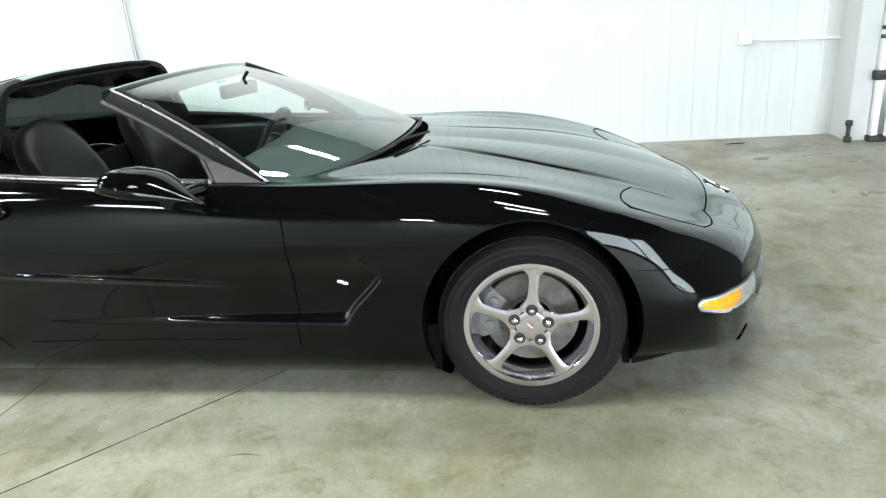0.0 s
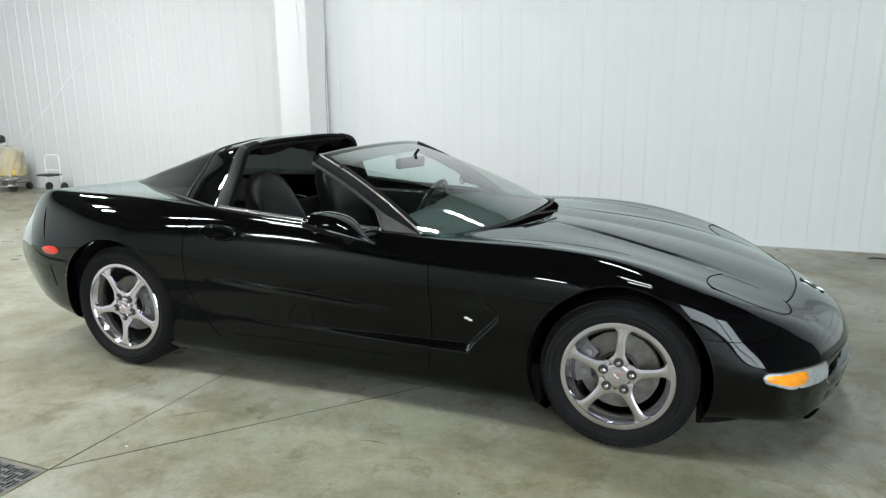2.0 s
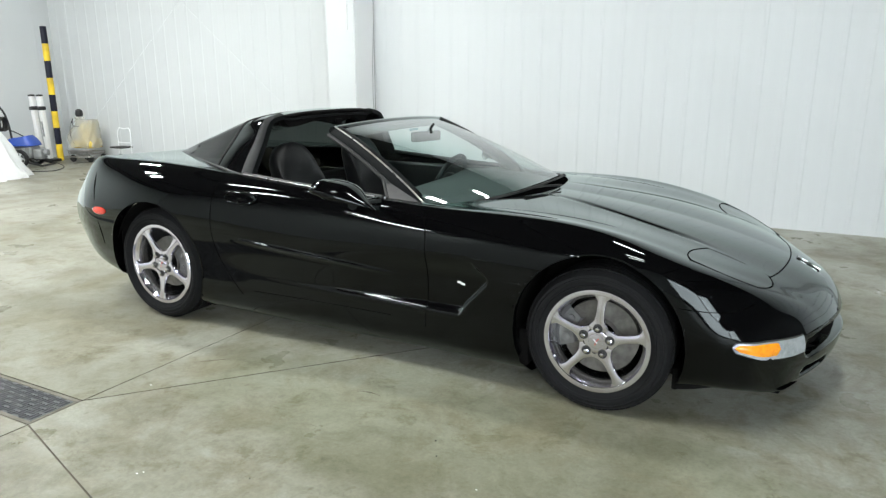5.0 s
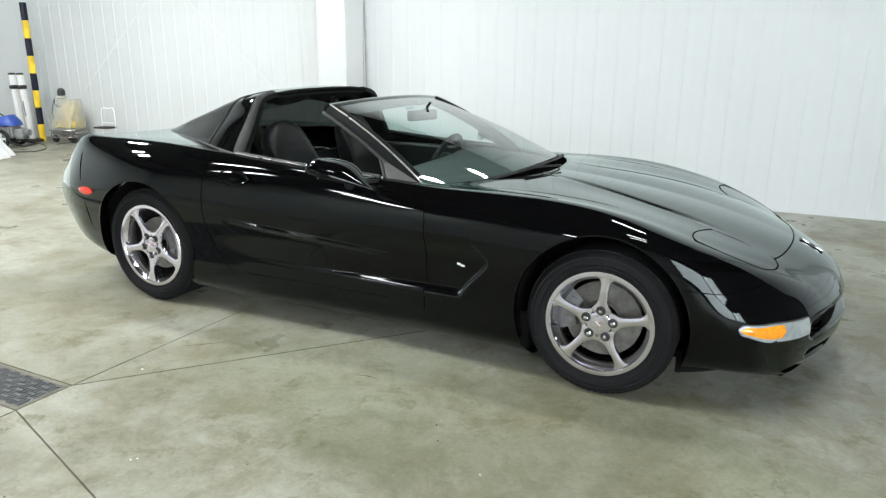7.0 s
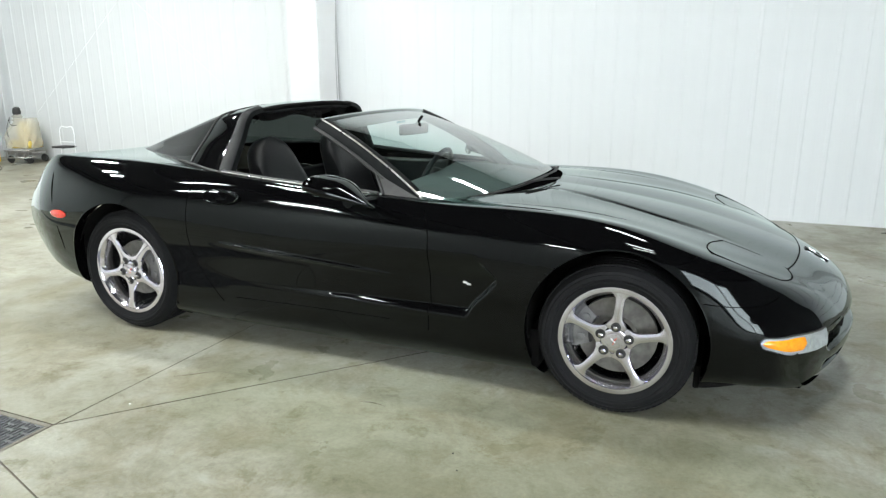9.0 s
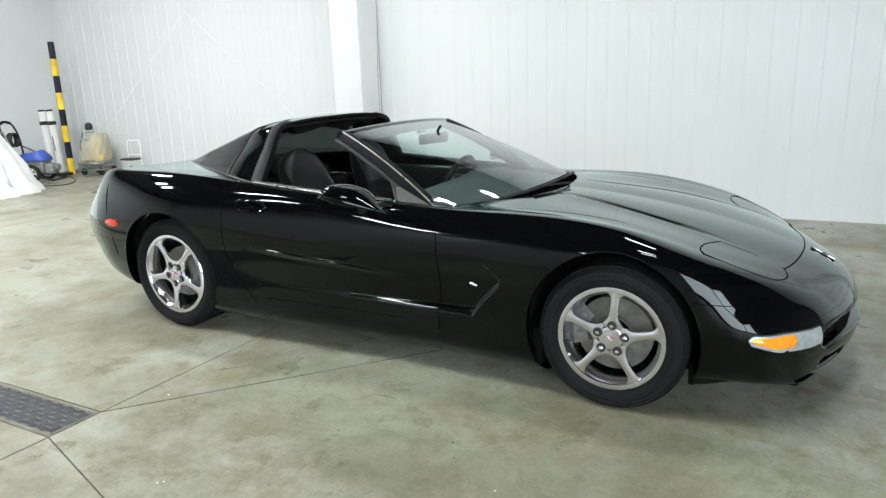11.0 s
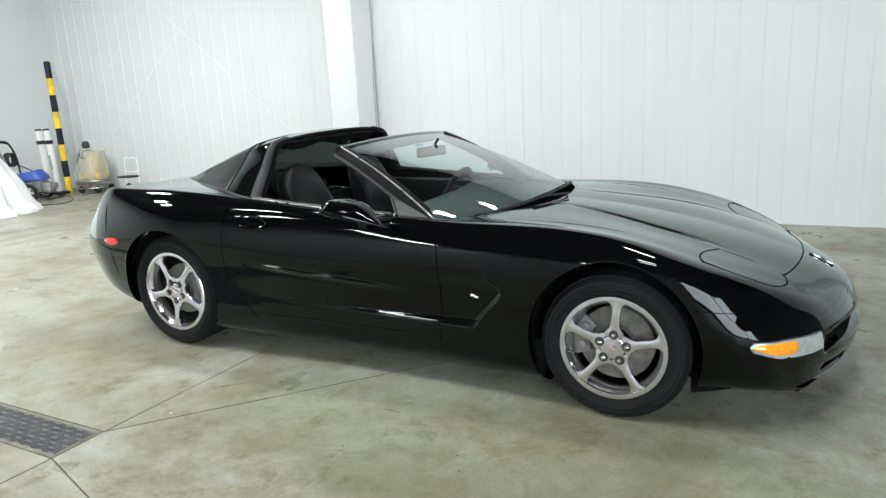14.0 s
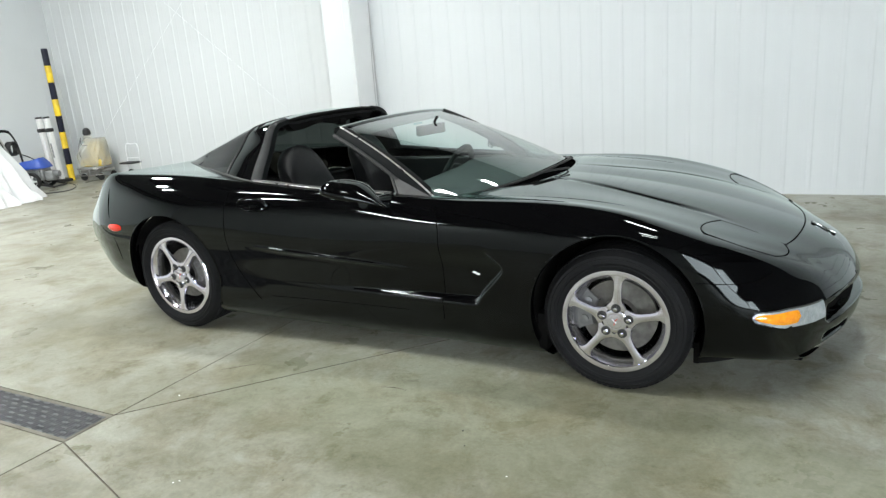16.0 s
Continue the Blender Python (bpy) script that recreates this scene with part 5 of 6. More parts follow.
def seat(y):
    s = new("seat")
    s.parent = car
    s.matrix_basis = pose(-0.43, y, 0.24)
    tagged(s, "black leather bucket seat")

    def pad(w0, w1, h0, h1, thick_, lean, base, bolster):
        rows = []
        n = 34
        for i in range(n + 1):
            v = 1 - (1 - i / n) ** 1.5
            wd = w0 + (w1 - w0) * v
            wd *= math.sqrt(max(1 - max(0, (v - 0.80) / 0.204) ** 3.0, 0.001))
            ring = []
            for k in range(20):
                a = 2 * math.pi * k / 20
                c, s_ = math.cos(a), math.sin(a)
                yy = wd * math.copysign(abs(c) ** 0.6, c)
                dd = thick_ * math.copysign(abs(s_) ** 0.8, s_) * (0.6 + 0.4 * (1 - max(0, (v - 0.8) / 0.2) ** 2))
                if s_ > 0:
                    dd += bolster * (abs(yy) / wd) ** 3 * (1 - ease(0.6, 0.95, v))
                    dd += -0.006 * max(0, math.sin(v * 26)) * (1 - (abs(yy) / wd) ** 2) * (1 - ease(0.62, 0.7, v))
                hh = h0 + (h1 - h0) * v
                ring.append((base + hh * math.sin(radians(lean)) * -1 + dd * math.cos(radians(lean)), yy, hh * math.cos(radians(lean)) + dd * math.sin(radians(lean))))
            rows.append(ring)
        bb = bmesh.new()
        vs = grid(bb, rows, closed=True)
        bb.faces.new(vs[0])
        bb.faces.new(vs[-1][::-1])
        return bb
    back = part("backrest", pad(0.25, 0.165, 0.06, 0.84, 0.065, 17, -0.06, 0.05), LEATHER, s)
    m = Matrix.Rotation(radians(83), 4, "Y")
    bb = pad(0.24, 0.25, 0.0, 0.52, 0.065, 0, 0.0, 0.04)
    for v in bb.verts:
        x, y_, z = v.co
        v.co = (-0.06 + z, y_, 0.12 + x + 0.10 * z)
    part("cushion", bb, LEATHER, s)
    part("seat_base", boxed(-0.05, 0.42, -0.2, 0.2, 0.0, 0.09, bevel=0.01), PLASTIC, s)


seat(-0.36)
seat(0.36)
m = bmesh.new()
box(m, -0.02, 0.02, -0.12, 0.12, -0.03, 0.03, bevel=0.012, seg=3)
tube(m, [(0.01, 0, 0.02), (0.06, 0, 0.075)], 0.008, 8)
rv = part("rear_view_mirror", m, LINER, car, "black interior rear-view mirror")
rv.matrix_basis = pose(0.02, 0.02, 1.087, 0, 0, -12)
m = boxed(-0.022, -0.018, -0.11, 0.11, -0.024, 0.024, bevel=0.001)
part("mirror_glass", m, CHROME, rv)
part("visor_label", boxed(-0.040, -0.038, -0.075, 0.025, 1.122, 1.136), TEAL, header, "small teal sticker behind the glass")

# ---- outside fittings ----
for sd in (-1, 1):
    # door mirror: a rounded shell on a short arm
    b = bmesh.new()
    rows = []
    for i in range(17):
        v = i / 16
        r = min(1.0, math.sqrt(max(1 - max(0.0, (0.10 - v) / 0.105) ** 2, 0.004))) * (1 - ease(0.28, 1.02, v) * 0.93)
        cx = 0.30 * (v - 0.5)
        ring = []
        for k in range(24):
            a = 2 * math.pi * k / 24
            yy = 0.115 * r * math.copysign(abs(math.cos(a)) ** 0.8, math.cos(a))
            zz = (0.056 if math.sin(a) > 0 else 0.022) * r * math.copysign(abs(math.sin(a)) ** 0.85, math.sin(a))
            ring.append((cx - 0.03 * (yy / 0.115), sd * yy, zz - 0.038 * v ** 1.6 + 0.004))
        rows.append(ring)
    vs = grid(b, rows, closed=True)
    b.faces.new(vs[0])
    b.faces.new(vs[-1])
    mir = part("door_mirror", b, PAINT, panels["door", sd], "glossy black door mirror shell")
    mir.matrix_basis = pose(0.140, sd * 0.955, 0.876, 0, 9, 0)
    b = tube(bmesh.new(), [(0.02, 0, -0.03), (0.035, -sd * 0.08, -0.045), (0.05, -sd * 0.17, -0.055)], 0.035, 12, taper=[1, 0.8, 1.1])
    part("mirror_arm", b, PAINT, mir)
    b = lathe(bmesh.new(), [(0.046, -0.132), (0.043, -0.142), (0.002, -0.144)], 28, "x")
    for v in b.verts:
        v.co.y *= 1.6
        v.co.x -= 0.028 * v.co.y * sd
    part("mirror_glass", b, CHROME, mir)
    # door handle: oval cup and flap
    p, n = at_height(-0.648, 0.792, 0.004, sd)
    b = bmesh.new()
    lathe(b, [(0.116, -0.002), (0.115, 0.005), (0.110, 0.0085), (0.104, 0.0055), (0.101, -0.006)], 44, "y")
    for v in b.verts:
        v.co.z *= 0.34
        v.co.y *= sd
    h = part("door_handle", b, PAINT, panels["door", sd])
    tilt = math.degrees(math.asin(max(-1, min(1, n.z))))
    h.matrix_basis = Matrix.Translation(p) @ pose(0, 0, 0, sd * tilt, 0, 0)
    b = bmesh.new()
    lathe(b, [(0.099, -0.002), (0.085, -0.0035), (0.04, -0.002), (0.001, -0.0015)], 36, "y")
    for v in b.verts:
        v.co.z *= 0.33
        v.co.y *= sd
    part("handle_flap", b, PAINT, h)
    # small flag badge in the scoop behind the front wheel
    p, n = at_height(0.680, 0.492, 0.003, sd)
    b = bmesh.new()
    box(b, -0.030, 0.004, -0.003, 0.003, -0.006, 0.010, bevel=0.002)
    box(b, 0.000, 0.032, -0.003, 0.003, -0.012, 0.003, bevel=0.002)
    # pale non-metal silver paints in the chrome's white glint
    bd = part("fender_badge", b, SILVER, panels["front_fender", sd], "small chrome fender badge, coloured pale silver for its glint")
    bd.matrix_basis = Matrix.Translation(p) @ pose(0, 0, 0, 0, 8, 0) @ Matrix.Scale(0.62, 4)
    # red side marker on the rear quarter
    p, n = at_height(-1.775, 0.635, 0.0, sd)
    b = lathe(bmesh.new(), [(0.068, -0.004), (0.066, 0.004), (0.05, 0.009), (0.001, 0.011)], 28, "y")
    for v in b.verts:
        v.co.z *= 0.36
        v.co.y *= sd
    mk = part("side_marker", b, RED, panels["rear_bumper", ""], "red oval side marker lamp")
    mk.matrix_basis = Matrix.Translation(p) @ pose(0, 0, 0, 0, 0, -sd * math.degrees(math.atan2(n.x, abs(n.y))))
    # front turn lamp: amber and clear lens let round the bumper's corner
    def lens(name, s0, s1, lo, hi, mat_, lift, label):
        lines = [smooth_line([at_height(1.862, z, 0.0, sd)[0], at_height(1.92, z, 0.0, sd)[0], fascia(sd * 0.735, z), fascia(sd * 0.595, z)], 40) for z in (0.330, 0.378, 0.425)]
        fz = [[spline(*[(z, ln[k][c]) for z, ln in zip((0.330, 0.378, 0.425), lines)]) for c in range(3)] for k in range(41)]
        rows = []
        for i in range(37):
            s = s0 + (s1 - s0) * i / 36
            k = min(int(s * 40), 39)
            f = s * 40 - k
            row = []
            for n in range(7):
                z = lo(s) + (hi(s) - lo(s)) * n / 6
                p = Vector([fz[k][c](z) * (1 - f) + fz[k + 1][c](z) * f for c in range(3)])
                out = Vector((p.x - 1.55, p.y * 0.85, 0)).normalized()
                row.append(p + out * lift * (0.5 + 0.5 * math.sin(math.pi * (0.08 + 0.84 * n / 6))))
            rows.append(row)
        b = bmesh.new()
        grid(b, rows)
        return part(name, thick(b, 0.005), mat_, panels["front_bumper", ""], label)
    lens_end = lambda s: math.sqrt(max(1 - max(0.0, (0.06 - s) / 0.06) ** 2, 0.02))
    axis = lambda s: 0.401 - 0.016 * ease(0.0, 0.35, s) - 0.020 * ease(0.3, 1.0, s)
    up = lambda s: 0.017 + 0.019 * ease(0.0, 0.40, s)
    down = lambda s: 0.022 + 0.018 * ease(0.0, 0.40, s)
    top = lambda s: axis(s) + up(s) * lens_end(s)
    bot = lambda s: axis(s) - down(s) * lens_end(s)
    mid = lambda s: bot(s) + (top(s) - bot(s)) * 0.20
    pinch = lambda s: math.sqrt(max(1 - max(0.0, (s - 0.48) / 0.064) ** 2 - max(0.0, (0.10 - s) / 0.085) ** 2, 0.0004))
    core = lambda s: 0.5 * (mid(s) + top(s)) - 0.002
    lens("turn_lens", 0.018, 0.543, lambda s: core(s) - (core(s) - mid(s)) * pinch(s), lambda s: core(s) + (top(s) - 0.006 - core(s)) * pinch(s), AMBER, 0.0125, "amber turn signal lens")
    lens("lamp_lens", 0.0, 1.0, bot, top, CLEAR, 0.009, "clear ribbed lamp lens")
    lens("lamp_gasket", 0.0, 1.0, lambda s: bot(s) - 0.005, lambda s: top(s) + 0.004, SEAL, 0.003, "dark lamp surround")
# wipers
for a0, a1 in ((-0.90, -0.02), (-0.05, 0.86)):
    pts = [screen_at(a0 + (a1 - a0) * k / 10, 0.03) + Vector((0.010, 0, 0.009)) for k in range(11)]
    wp = part("wiper", tube(bmesh.new(), pts, 0.0065, 6, taper=[0.4] + [1] * 9 + [0.5]), SEAL, car, "black wiper blade and arm")
    pts2 = [screen_at(a1, -0.01) + Vector((0.030, 0, 0.006)), screen_at(a0 + (a1 - a0) * 0.75, 0.01) + Vector((0.024, 0, 0.014)), screen_at(a0 + (a1 - a0) * 0.5, 0.03) + Vector((0.014, 0, 0.018))]
    part("wiper_arm", tube(bmesh.new(), pts2, 0.0055, 8), SEAL, wp)
b = bmesh.new()
rows = []
for k in range(41):
    a = -1 + 2 * k / 40
    p = screen_at(a, 0.05) + Vector((0.004, 0, 0.002))
    y = p.y
    q = Vector((cowl(y) + 0.012, y, 0))
    e = on_skin(min(q.x, 0.9), abs(y), False)[0].z if k % 1 == 0 else 0
    rows.append([p, p.lerp(Vector((q.x, y, e)), 0.5) + Vector((0, 0, -0.016)), Vector((q.x, y, e - 0.010)), Vector((q.x + 0.004, y, e - 0.03))])
grid(b, rows)
# gap black on the plastic also holds the shade under the wipers
part("cowl_panel", thick(b, 0.003), GAP, car, "black plastic cowl under the wipers")

# nose: badge, grille openings and chin
p, n = on_skin(2.113, 0.004, False, 0.002)
b = bmesh.new()
tube(b, [(-0.012, -0.058, 0), (0.0, -0.01, 0.004), (0.012, 0.058, 0.0)], 0.0045, 6)
tube(b, [(-0.012, 0.058, 0), (0.0, 0.01, 0.004), (0.012, -0.058, 0.0)], 0.0045, 6)
box(b, -0.012, 0.012, -0.055, -0.010, 0.0, 0.006, bevel=0.002)
box(b, -0.012, 0.012, 0.010, 0.055, 0.0, 0.006, bevel=0.002)
badge = part("nose_badge", b, CHROME, panels["front_bumper", ""], "small crossed chrome badge")
badge.matrix_basis = Matrix.Translation(p) @ n.to_track_quat("Z", "Y").to_matrix().to_4x4()
for sd in (-1, 1):
    lamp_y = 0.47
    fog = part("fog_lamp", lathe(bmesh.new(), [(0.0005, 0.006), (0.012, 0.003), (0.017, 0.0), (0.018, -0.02)], 20, "x"), CLEAR, panels["front_bumper", ""], "small round fog lamp in its pocket")
    fog.matrix_basis = pose(swept(NOSE, lamp_y) - 0.040, sd * lamp_y, 0.233, 0, 0, sd * 22)
b = bmesh.new()
chin_y = [-0.66 + 1.32 * k / 24 for k in range(25)]
grid(b, [[Vector((swept(2.10, y) - 0.20, y, z)) for z in (0.19, 0.115)] for y in chin_y])
part("chin_spoiler", thick(b, 0.012), SEAL, car, "black rubber chin spoiler")

# ---- garage things ----
# drain: frame, bars and cross ties over a pit
drain = thing("floor_drain", "dark iron slotted trench drain set flush in the floor", "drain", kind="structure")
X1 = LEFT + 0.5
part("drain_pit", boxed(X1, DX, DB, DA, -0.12, -0.10), PIT, drain, smooth=False)
bm = bmesh.new()
box(bm, X1, DX - 0.004, DA - 0.022, DA - 0.002, -0.04, 0.001, bevel=0.002)
box(bm, X1, DX - 0.004, DB + 0.002, DB + 0.022, -0.04, 0.001, bevel=0.002)
box(bm, DX - 0.02, DX - 0.004, DB + 0.023, DA - 0.023, -0.04, 0.001, bevel=0.002)
part("drain_frame", bm, EDGE, drain, "worn grey-beige edge frame with grime")
PITCH, ROWS, SLOTS = 0.0205, int((DX - 0.03 - X1) / 0.0205), 3
Y0, Y1 = DB + 0.027, DA - 0.027
rest = bmesh.new()
bar_mesh = mesh_of("grate_bar", boxed(-0.0036, 0.0036, Y0 - 0.006, Y1 + 0.006, -0.026, -0.001), GRATE, False)
step = (Y1 - Y0) / SLOTS
for k in range(ROWS):
    x = DX - 0.030 - PITCH * k
    if k < 150:
        bar = new("grate_bar", bar_mesh)
        bar.parent, bar.matrix_basis = drain, pose(x, 0, 0)
    else:
        box(rest, x - 0.0036, x + 0.0036, Y0 - 0.006, Y1 + 0.006, -0.026, -0.001)
    for n in range(SLOTS + 1):
        y = Y0 + step * n + (0.5 * step if (k // 2) % 2 else 0.0)
        if y < Y1 + 0.006:
            box(rest, x - PITCH + 0.0035, x - 0.0035, y - 0.006, y + 0.006, -0.024, -0.0016)
part("grate_ties", rest, GRATE, drain, smooth=False)["kind"] = "stuff"

# striped guard post
post = thing("guard_post", "tall black and yellow striped corner guard post", "post", (-10.13, 4.30, 0))
for k in range(8):
    z0, z1 = 0.298 * k, 0.298 * (k + 1)
    b = lathe(bmesh.new(), [(0.001, z0), (0.054, z0), (0.054, z1 - (0.0 if k < 7 else 0.01)), (0.047 if k == 7 else 0.054, z1), (0.001, z1)], 24, "z")
    part("band", b, YELLOW if k % 2 == 0 else BAND, post)

# yellow machine under clear film
mc = thing("floor_machine", "yellow floor machine wrapped in clear plastic film on a wheeled frame", "machine", (-9.50, 4.42, 0), 12)
mc.matrix_basis = mc.matrix_basis @ Matrix.Scale(0.82, 4)
b = bmesh.new()
box(b, -0.26, 0.27, -0.20, 0.20, 0.30, 0.47, bevel=0.05, seg=3)
box(b, -0.06, 0.20, -0.17, 0.17, 0.42, 0.84, bevel=0.08, seg=3)
part("tank", b, YELLOW_TANK, mc, "dull yellow moulded tank")
rows = []
for i in range(19):
    v = i / 18
    z = 0.32 + 0.60 * v
    hw = 0.33 * (1 - 0.38 * ease(0.35, 1.0, v))
    hd = 0.245 * (1 - 0.30 * ease(0.4, 1.0, v))
    ring = []
    for k in range(56):
        a = 2 * math.pi * k / 56
        wob = 1 + 0.05 * math.sin(5 * a + 5 * v) + 0.035 * math.sin(11 * a - 9 * v) + 0.02 * math.sin(19 * a + 13 * v)
        ring.append((hw * math.copysign(abs(math.cos(a)) ** 0.7, math.cos(a)) * wob + 0.10 * ease(0.4, 1.0, v) - 0.02, hd * math.copysign(abs(math.sin(a)) ** 0.7, math.sin(a)) * wob, z + 0.02 * math.sin(7 * a) * (1 - v)))
    rows.append(ring)
b = bmesh.new()
vs = grid(b, rows, closed=True)
b.faces.new(vs[-1])
part("film_wrap", b, WRAP, mc, "loose crumpled clear film")
rows = []
for i in range(9):
    v = i / 8
    r = 0.115 + 0.02 * math.sin(12 * v) - 0.03 * v
    rows.append([(-0.10 + r * math.cos(2 * math.pi * k / 16) * (1 + 0.12 * math.sin(3 * k)), r * 0.8 * math.sin(2 * math.pi * k / 16), 0.86 + 0.14 * v) for k in range(16)])
b = bmesh.new()
vs = grid(b, rows, closed=True)
b.faces.new(vs[-1])
part("film_neck", b, WRAP, mc)
b = lathe(bmesh.new(), [(0.001, 0.99), (0.07, 0.99), (0.085, 1.04), (0.07, 1.12), (0.03, 1.15), (0.001, 1.15)], 14, "z", (-0.10, 0, 0))
tube(b, [(-0.10, 0, 0.50), (-0.10, 0, 1.0)], 0.022, 8)
part("control_head", b, PLASTIC, mc, "dark control head")
part("hoses", tube(tube(bmesh.new(), smooth_line([(-0.14, -0.16, 0.95), (-0.10, -0.21, 0.80), (0.05, -0.20, 0.78)], 14), 0.008, 8), smooth_line([(-0.16, -0.17, 0.90), (-0.20, -0.22, 0.62), (-0.12, -0.22, 0.40)], 14), 0.007, 8), SEAL, mc, "dark hoses under the film")
b = bmesh.new()
box(b, -0.30, 0.30, -0.20, 0.20, 0.17, 0.24, bevel=0.02)
for z in (0.13, 0.27):
    tube(b, smooth_line([(-0.36, -0.20, z), (-0.30, -0.27, z), (0.30, -0.27, z), (0.36, -0.20, z)], 16), 0.014, 8)
for x in (-0.26, 0.0, 0.26):
    tube(b, [(x, -0.265, 0.13), (x, -0.265, 0.27)], 0.011, 8)
box(b, -0.10, 0.16, -0.25, -0.12, 0.10, 0.20, bevel=0.02)
part("frame", b, STEEL, mc, "dull metal chassis frame")
for x in (-0.22, 0.24):
    for y in (-0.20, 0.20):
        part("wheel", lathe(bmesh.new(), [(0.002, -0.025), (0.07, -0.025), (0.08, -0.01), (0.08, 0.01), (0.07, 0.025), (0.002, 0.025)], 20, "y", (x, y, 0.08)), SEAL, mc)

# folding hand truck
ht = thing("hand_truck", "small folding hand truck with a grey tube handle", "hand truck", (-8.66, 4.52, 0))
ht.matrix_basis = ht.matrix_basis @ Matrix.Diagonal((0.82, 0.9, 1.0, 1.0))
b = bmesh.new()
tube(b, smooth_line([(-0.21, 0.05, 0.16), (-0.205, 0.06, 0.40), (-0.20, 0.065, 0.55), (-0.175, 0.07, 0.60), (0.0, 0.07, 0.605), (0.175, 0.07, 0.60), (0.20, 0.065, 0.55), (0.205, 0.06, 0.40), (0.21, 0.05, 0.16)], 60), 0.0075, 8)
tube(b, [(-0.20, 0.055, 0.36), (0.20, 0.055, 0.36)], 0.008, 8)
part("handle", b, TRIM, ht)
part("toe_plate", boxed(-0.19, 0.19, -0.16, 0.10, 0.27, 0.30, bevel=0.01), SEAL, ht)
part("toe_plate", boxed(-0.24, 0.24, -0.24, 0.06, 0.0, 0.02, bevel=0.004), GREYMETAL, ht)
for x in (-0.22, 0.22):
    part("wheel", lathe(bmesh.new(), [(0.002, -0.018), (0.07, -0.018), (0.075, 0), (0.07, 0.018), (0.002, 0.018)], 20, "x", (x, 0.1, 0.075)), SEAL, ht)

# two white planks with dark clamps leaning in the corner
for k, (x, y) in enumerate(((-10.36, 4.10), (-10.16, 4.12))):
    lp = thing("leaning_post", "white square post with a dark foot and clamp, leaning upright", "post", (x, y, 0), 0, group="white posts")
    mm = Matrix.Rotation(radians(-3.5), 4, "Y")
    part("shaft", boxed(-0.048, 0.048, -0.035, 0.035, 0.03, 1.18, bevel=0.006, m=mm), WHITE_ENAMEL, lp)
    part("cap", boxed(-0.050, 0.050, -0.037, 0.037, 1.165, 1.20, bevel=0.006, m=mm), SEAL, lp)
    part("clamp", boxed(-0.066, 0.066, -0.055, 0.055, 0.92, 0.99, bevel=0.02, m=mm), SEAL, lp)
    part("foot", boxed(-0.16, 0.20, -0.09, 0.09, 0.0, 0.05, bevel=0.012), SEAL, lp)
    if k:
        part("slot", boxed(-0.020, 0.020, -0.039, -0.034, 0.45, 0.72, m=mm), GREYMETAL, lp)

# blue washer on a wheeled frame
cart = thing("pressure_washer", "blue pressure washer on a grey wheeled frame with a black handle", "washer", (-9.75, 3.42, 0), 28)
rows = []
for i in range(9):
    v = i / 8
    rows.append([(0.02 + (0.25 - 0.07 * v ** 2) * math.copysign(abs(math.cos(a)) ** 0.6, math.cos(a)) - 0.05 * v, (0.19 - 0.05 * v ** 2) * math.copysign(abs(math.sin(a)) ** 0.6, math.sin(a)),
                  0.36 + 0.14 * v + 0.035 * v * math.cos(a)) for a in [2 * math.pi * k / 28 for k in range(28)]])
b = bmesh.new()
vs = grid(b, rows, closed=True)
b.faces.new(vs[-1])
b.faces.new(vs[0][::-1])
part("engine_cover", b, BLUE, cart, "blue plastic engine cover")
b = boxed(-0.12, 0.20, -0.15, 0.15, 0.15, 0.35, bevel=0.02)
for k in range(7):
    box(b, -0.10 + 0.042 * k, -0.085 + 0.042 * k, -0.175, 0.175, 0.18, 0.335, bevel=0.003, seg=1)
part("engine", b, GREYMETAL, cart, "grey finned engine block")
b = boxed(0.20, 0.34, -0.10, 0.10, 0.13, 0.30, bevel=0.02)
lathe(b, [(0.001, 0.34), (0.045, 0.34), (0.055, 0.36), (0.055, 0.41), (0.001, 0.42)], 18, "x", (0, 0, 0.24))
part("pump", b, GREYMETAL, cart)
b = bmesh.new()
tube(b, smooth_line([(0.38, -0.20, 0.03), (0.10, -0.20, 0.10), (-0.20, -0.20, 0.20), (-0.31, -0.20, 0.52), (-0.36, -0.20, 0.86), (-0.41, -0.15, 1.0), (-0.42, 0.0, 1.03), (-0.41, 0.15, 1.0),
                     (-0.36, 0.20, 0.86), (-0.31, 0.20, 0.52), (-0.20, 0.20, 0.20), (0.10, 0.20, 0.10), (0.38, 0.20, 0.03)], 70), 0.017, 8)
tube(b, [(-0.28, -0.20, 0.45), (-0.28, 0.20, 0.45)], 0.014, 8)
tube(b, [(0.38, -0.20, 0.03), (0.38, 0.20, 0.03)], 0.016, 8)
part("frame", b, SEAL, cart, "black tube frame and handle")
part("handle_grip", tube(bmesh.new(), smooth_line([(-0.40, -0.14, 1.0), (-0.42, 0.0, 1.03), (-0.40, 0.14, 1.0)], 14), 0.024, 10), RUBBER, cart, "black rubber handle grip")
b = bmesh.new()
for k in range(5):
    lathe(b, [(0.115 - 0.006 * (k % 2) + 0.011 * math.cos(q), 0.022 * k - 0.05 + 0.011 * math.sin(q)) for q in [2 * math.pi * n / 6 for n in range(7)]], 28, "x", (-0.31, 0.0, 0.72))
part("hose", b, SEAL, cart, "coiled dark hose on the handle")
b = tube(bmesh.new(), smooth_line([(-0.33, 0.10, 0.64), (-0.12, 0.22, 0.50), (0.12, 0.23, 0.30), (0.30, 0.10, 0.22)], 24), 0.010, 8)
part("hose_end", b, SEAL, cart)
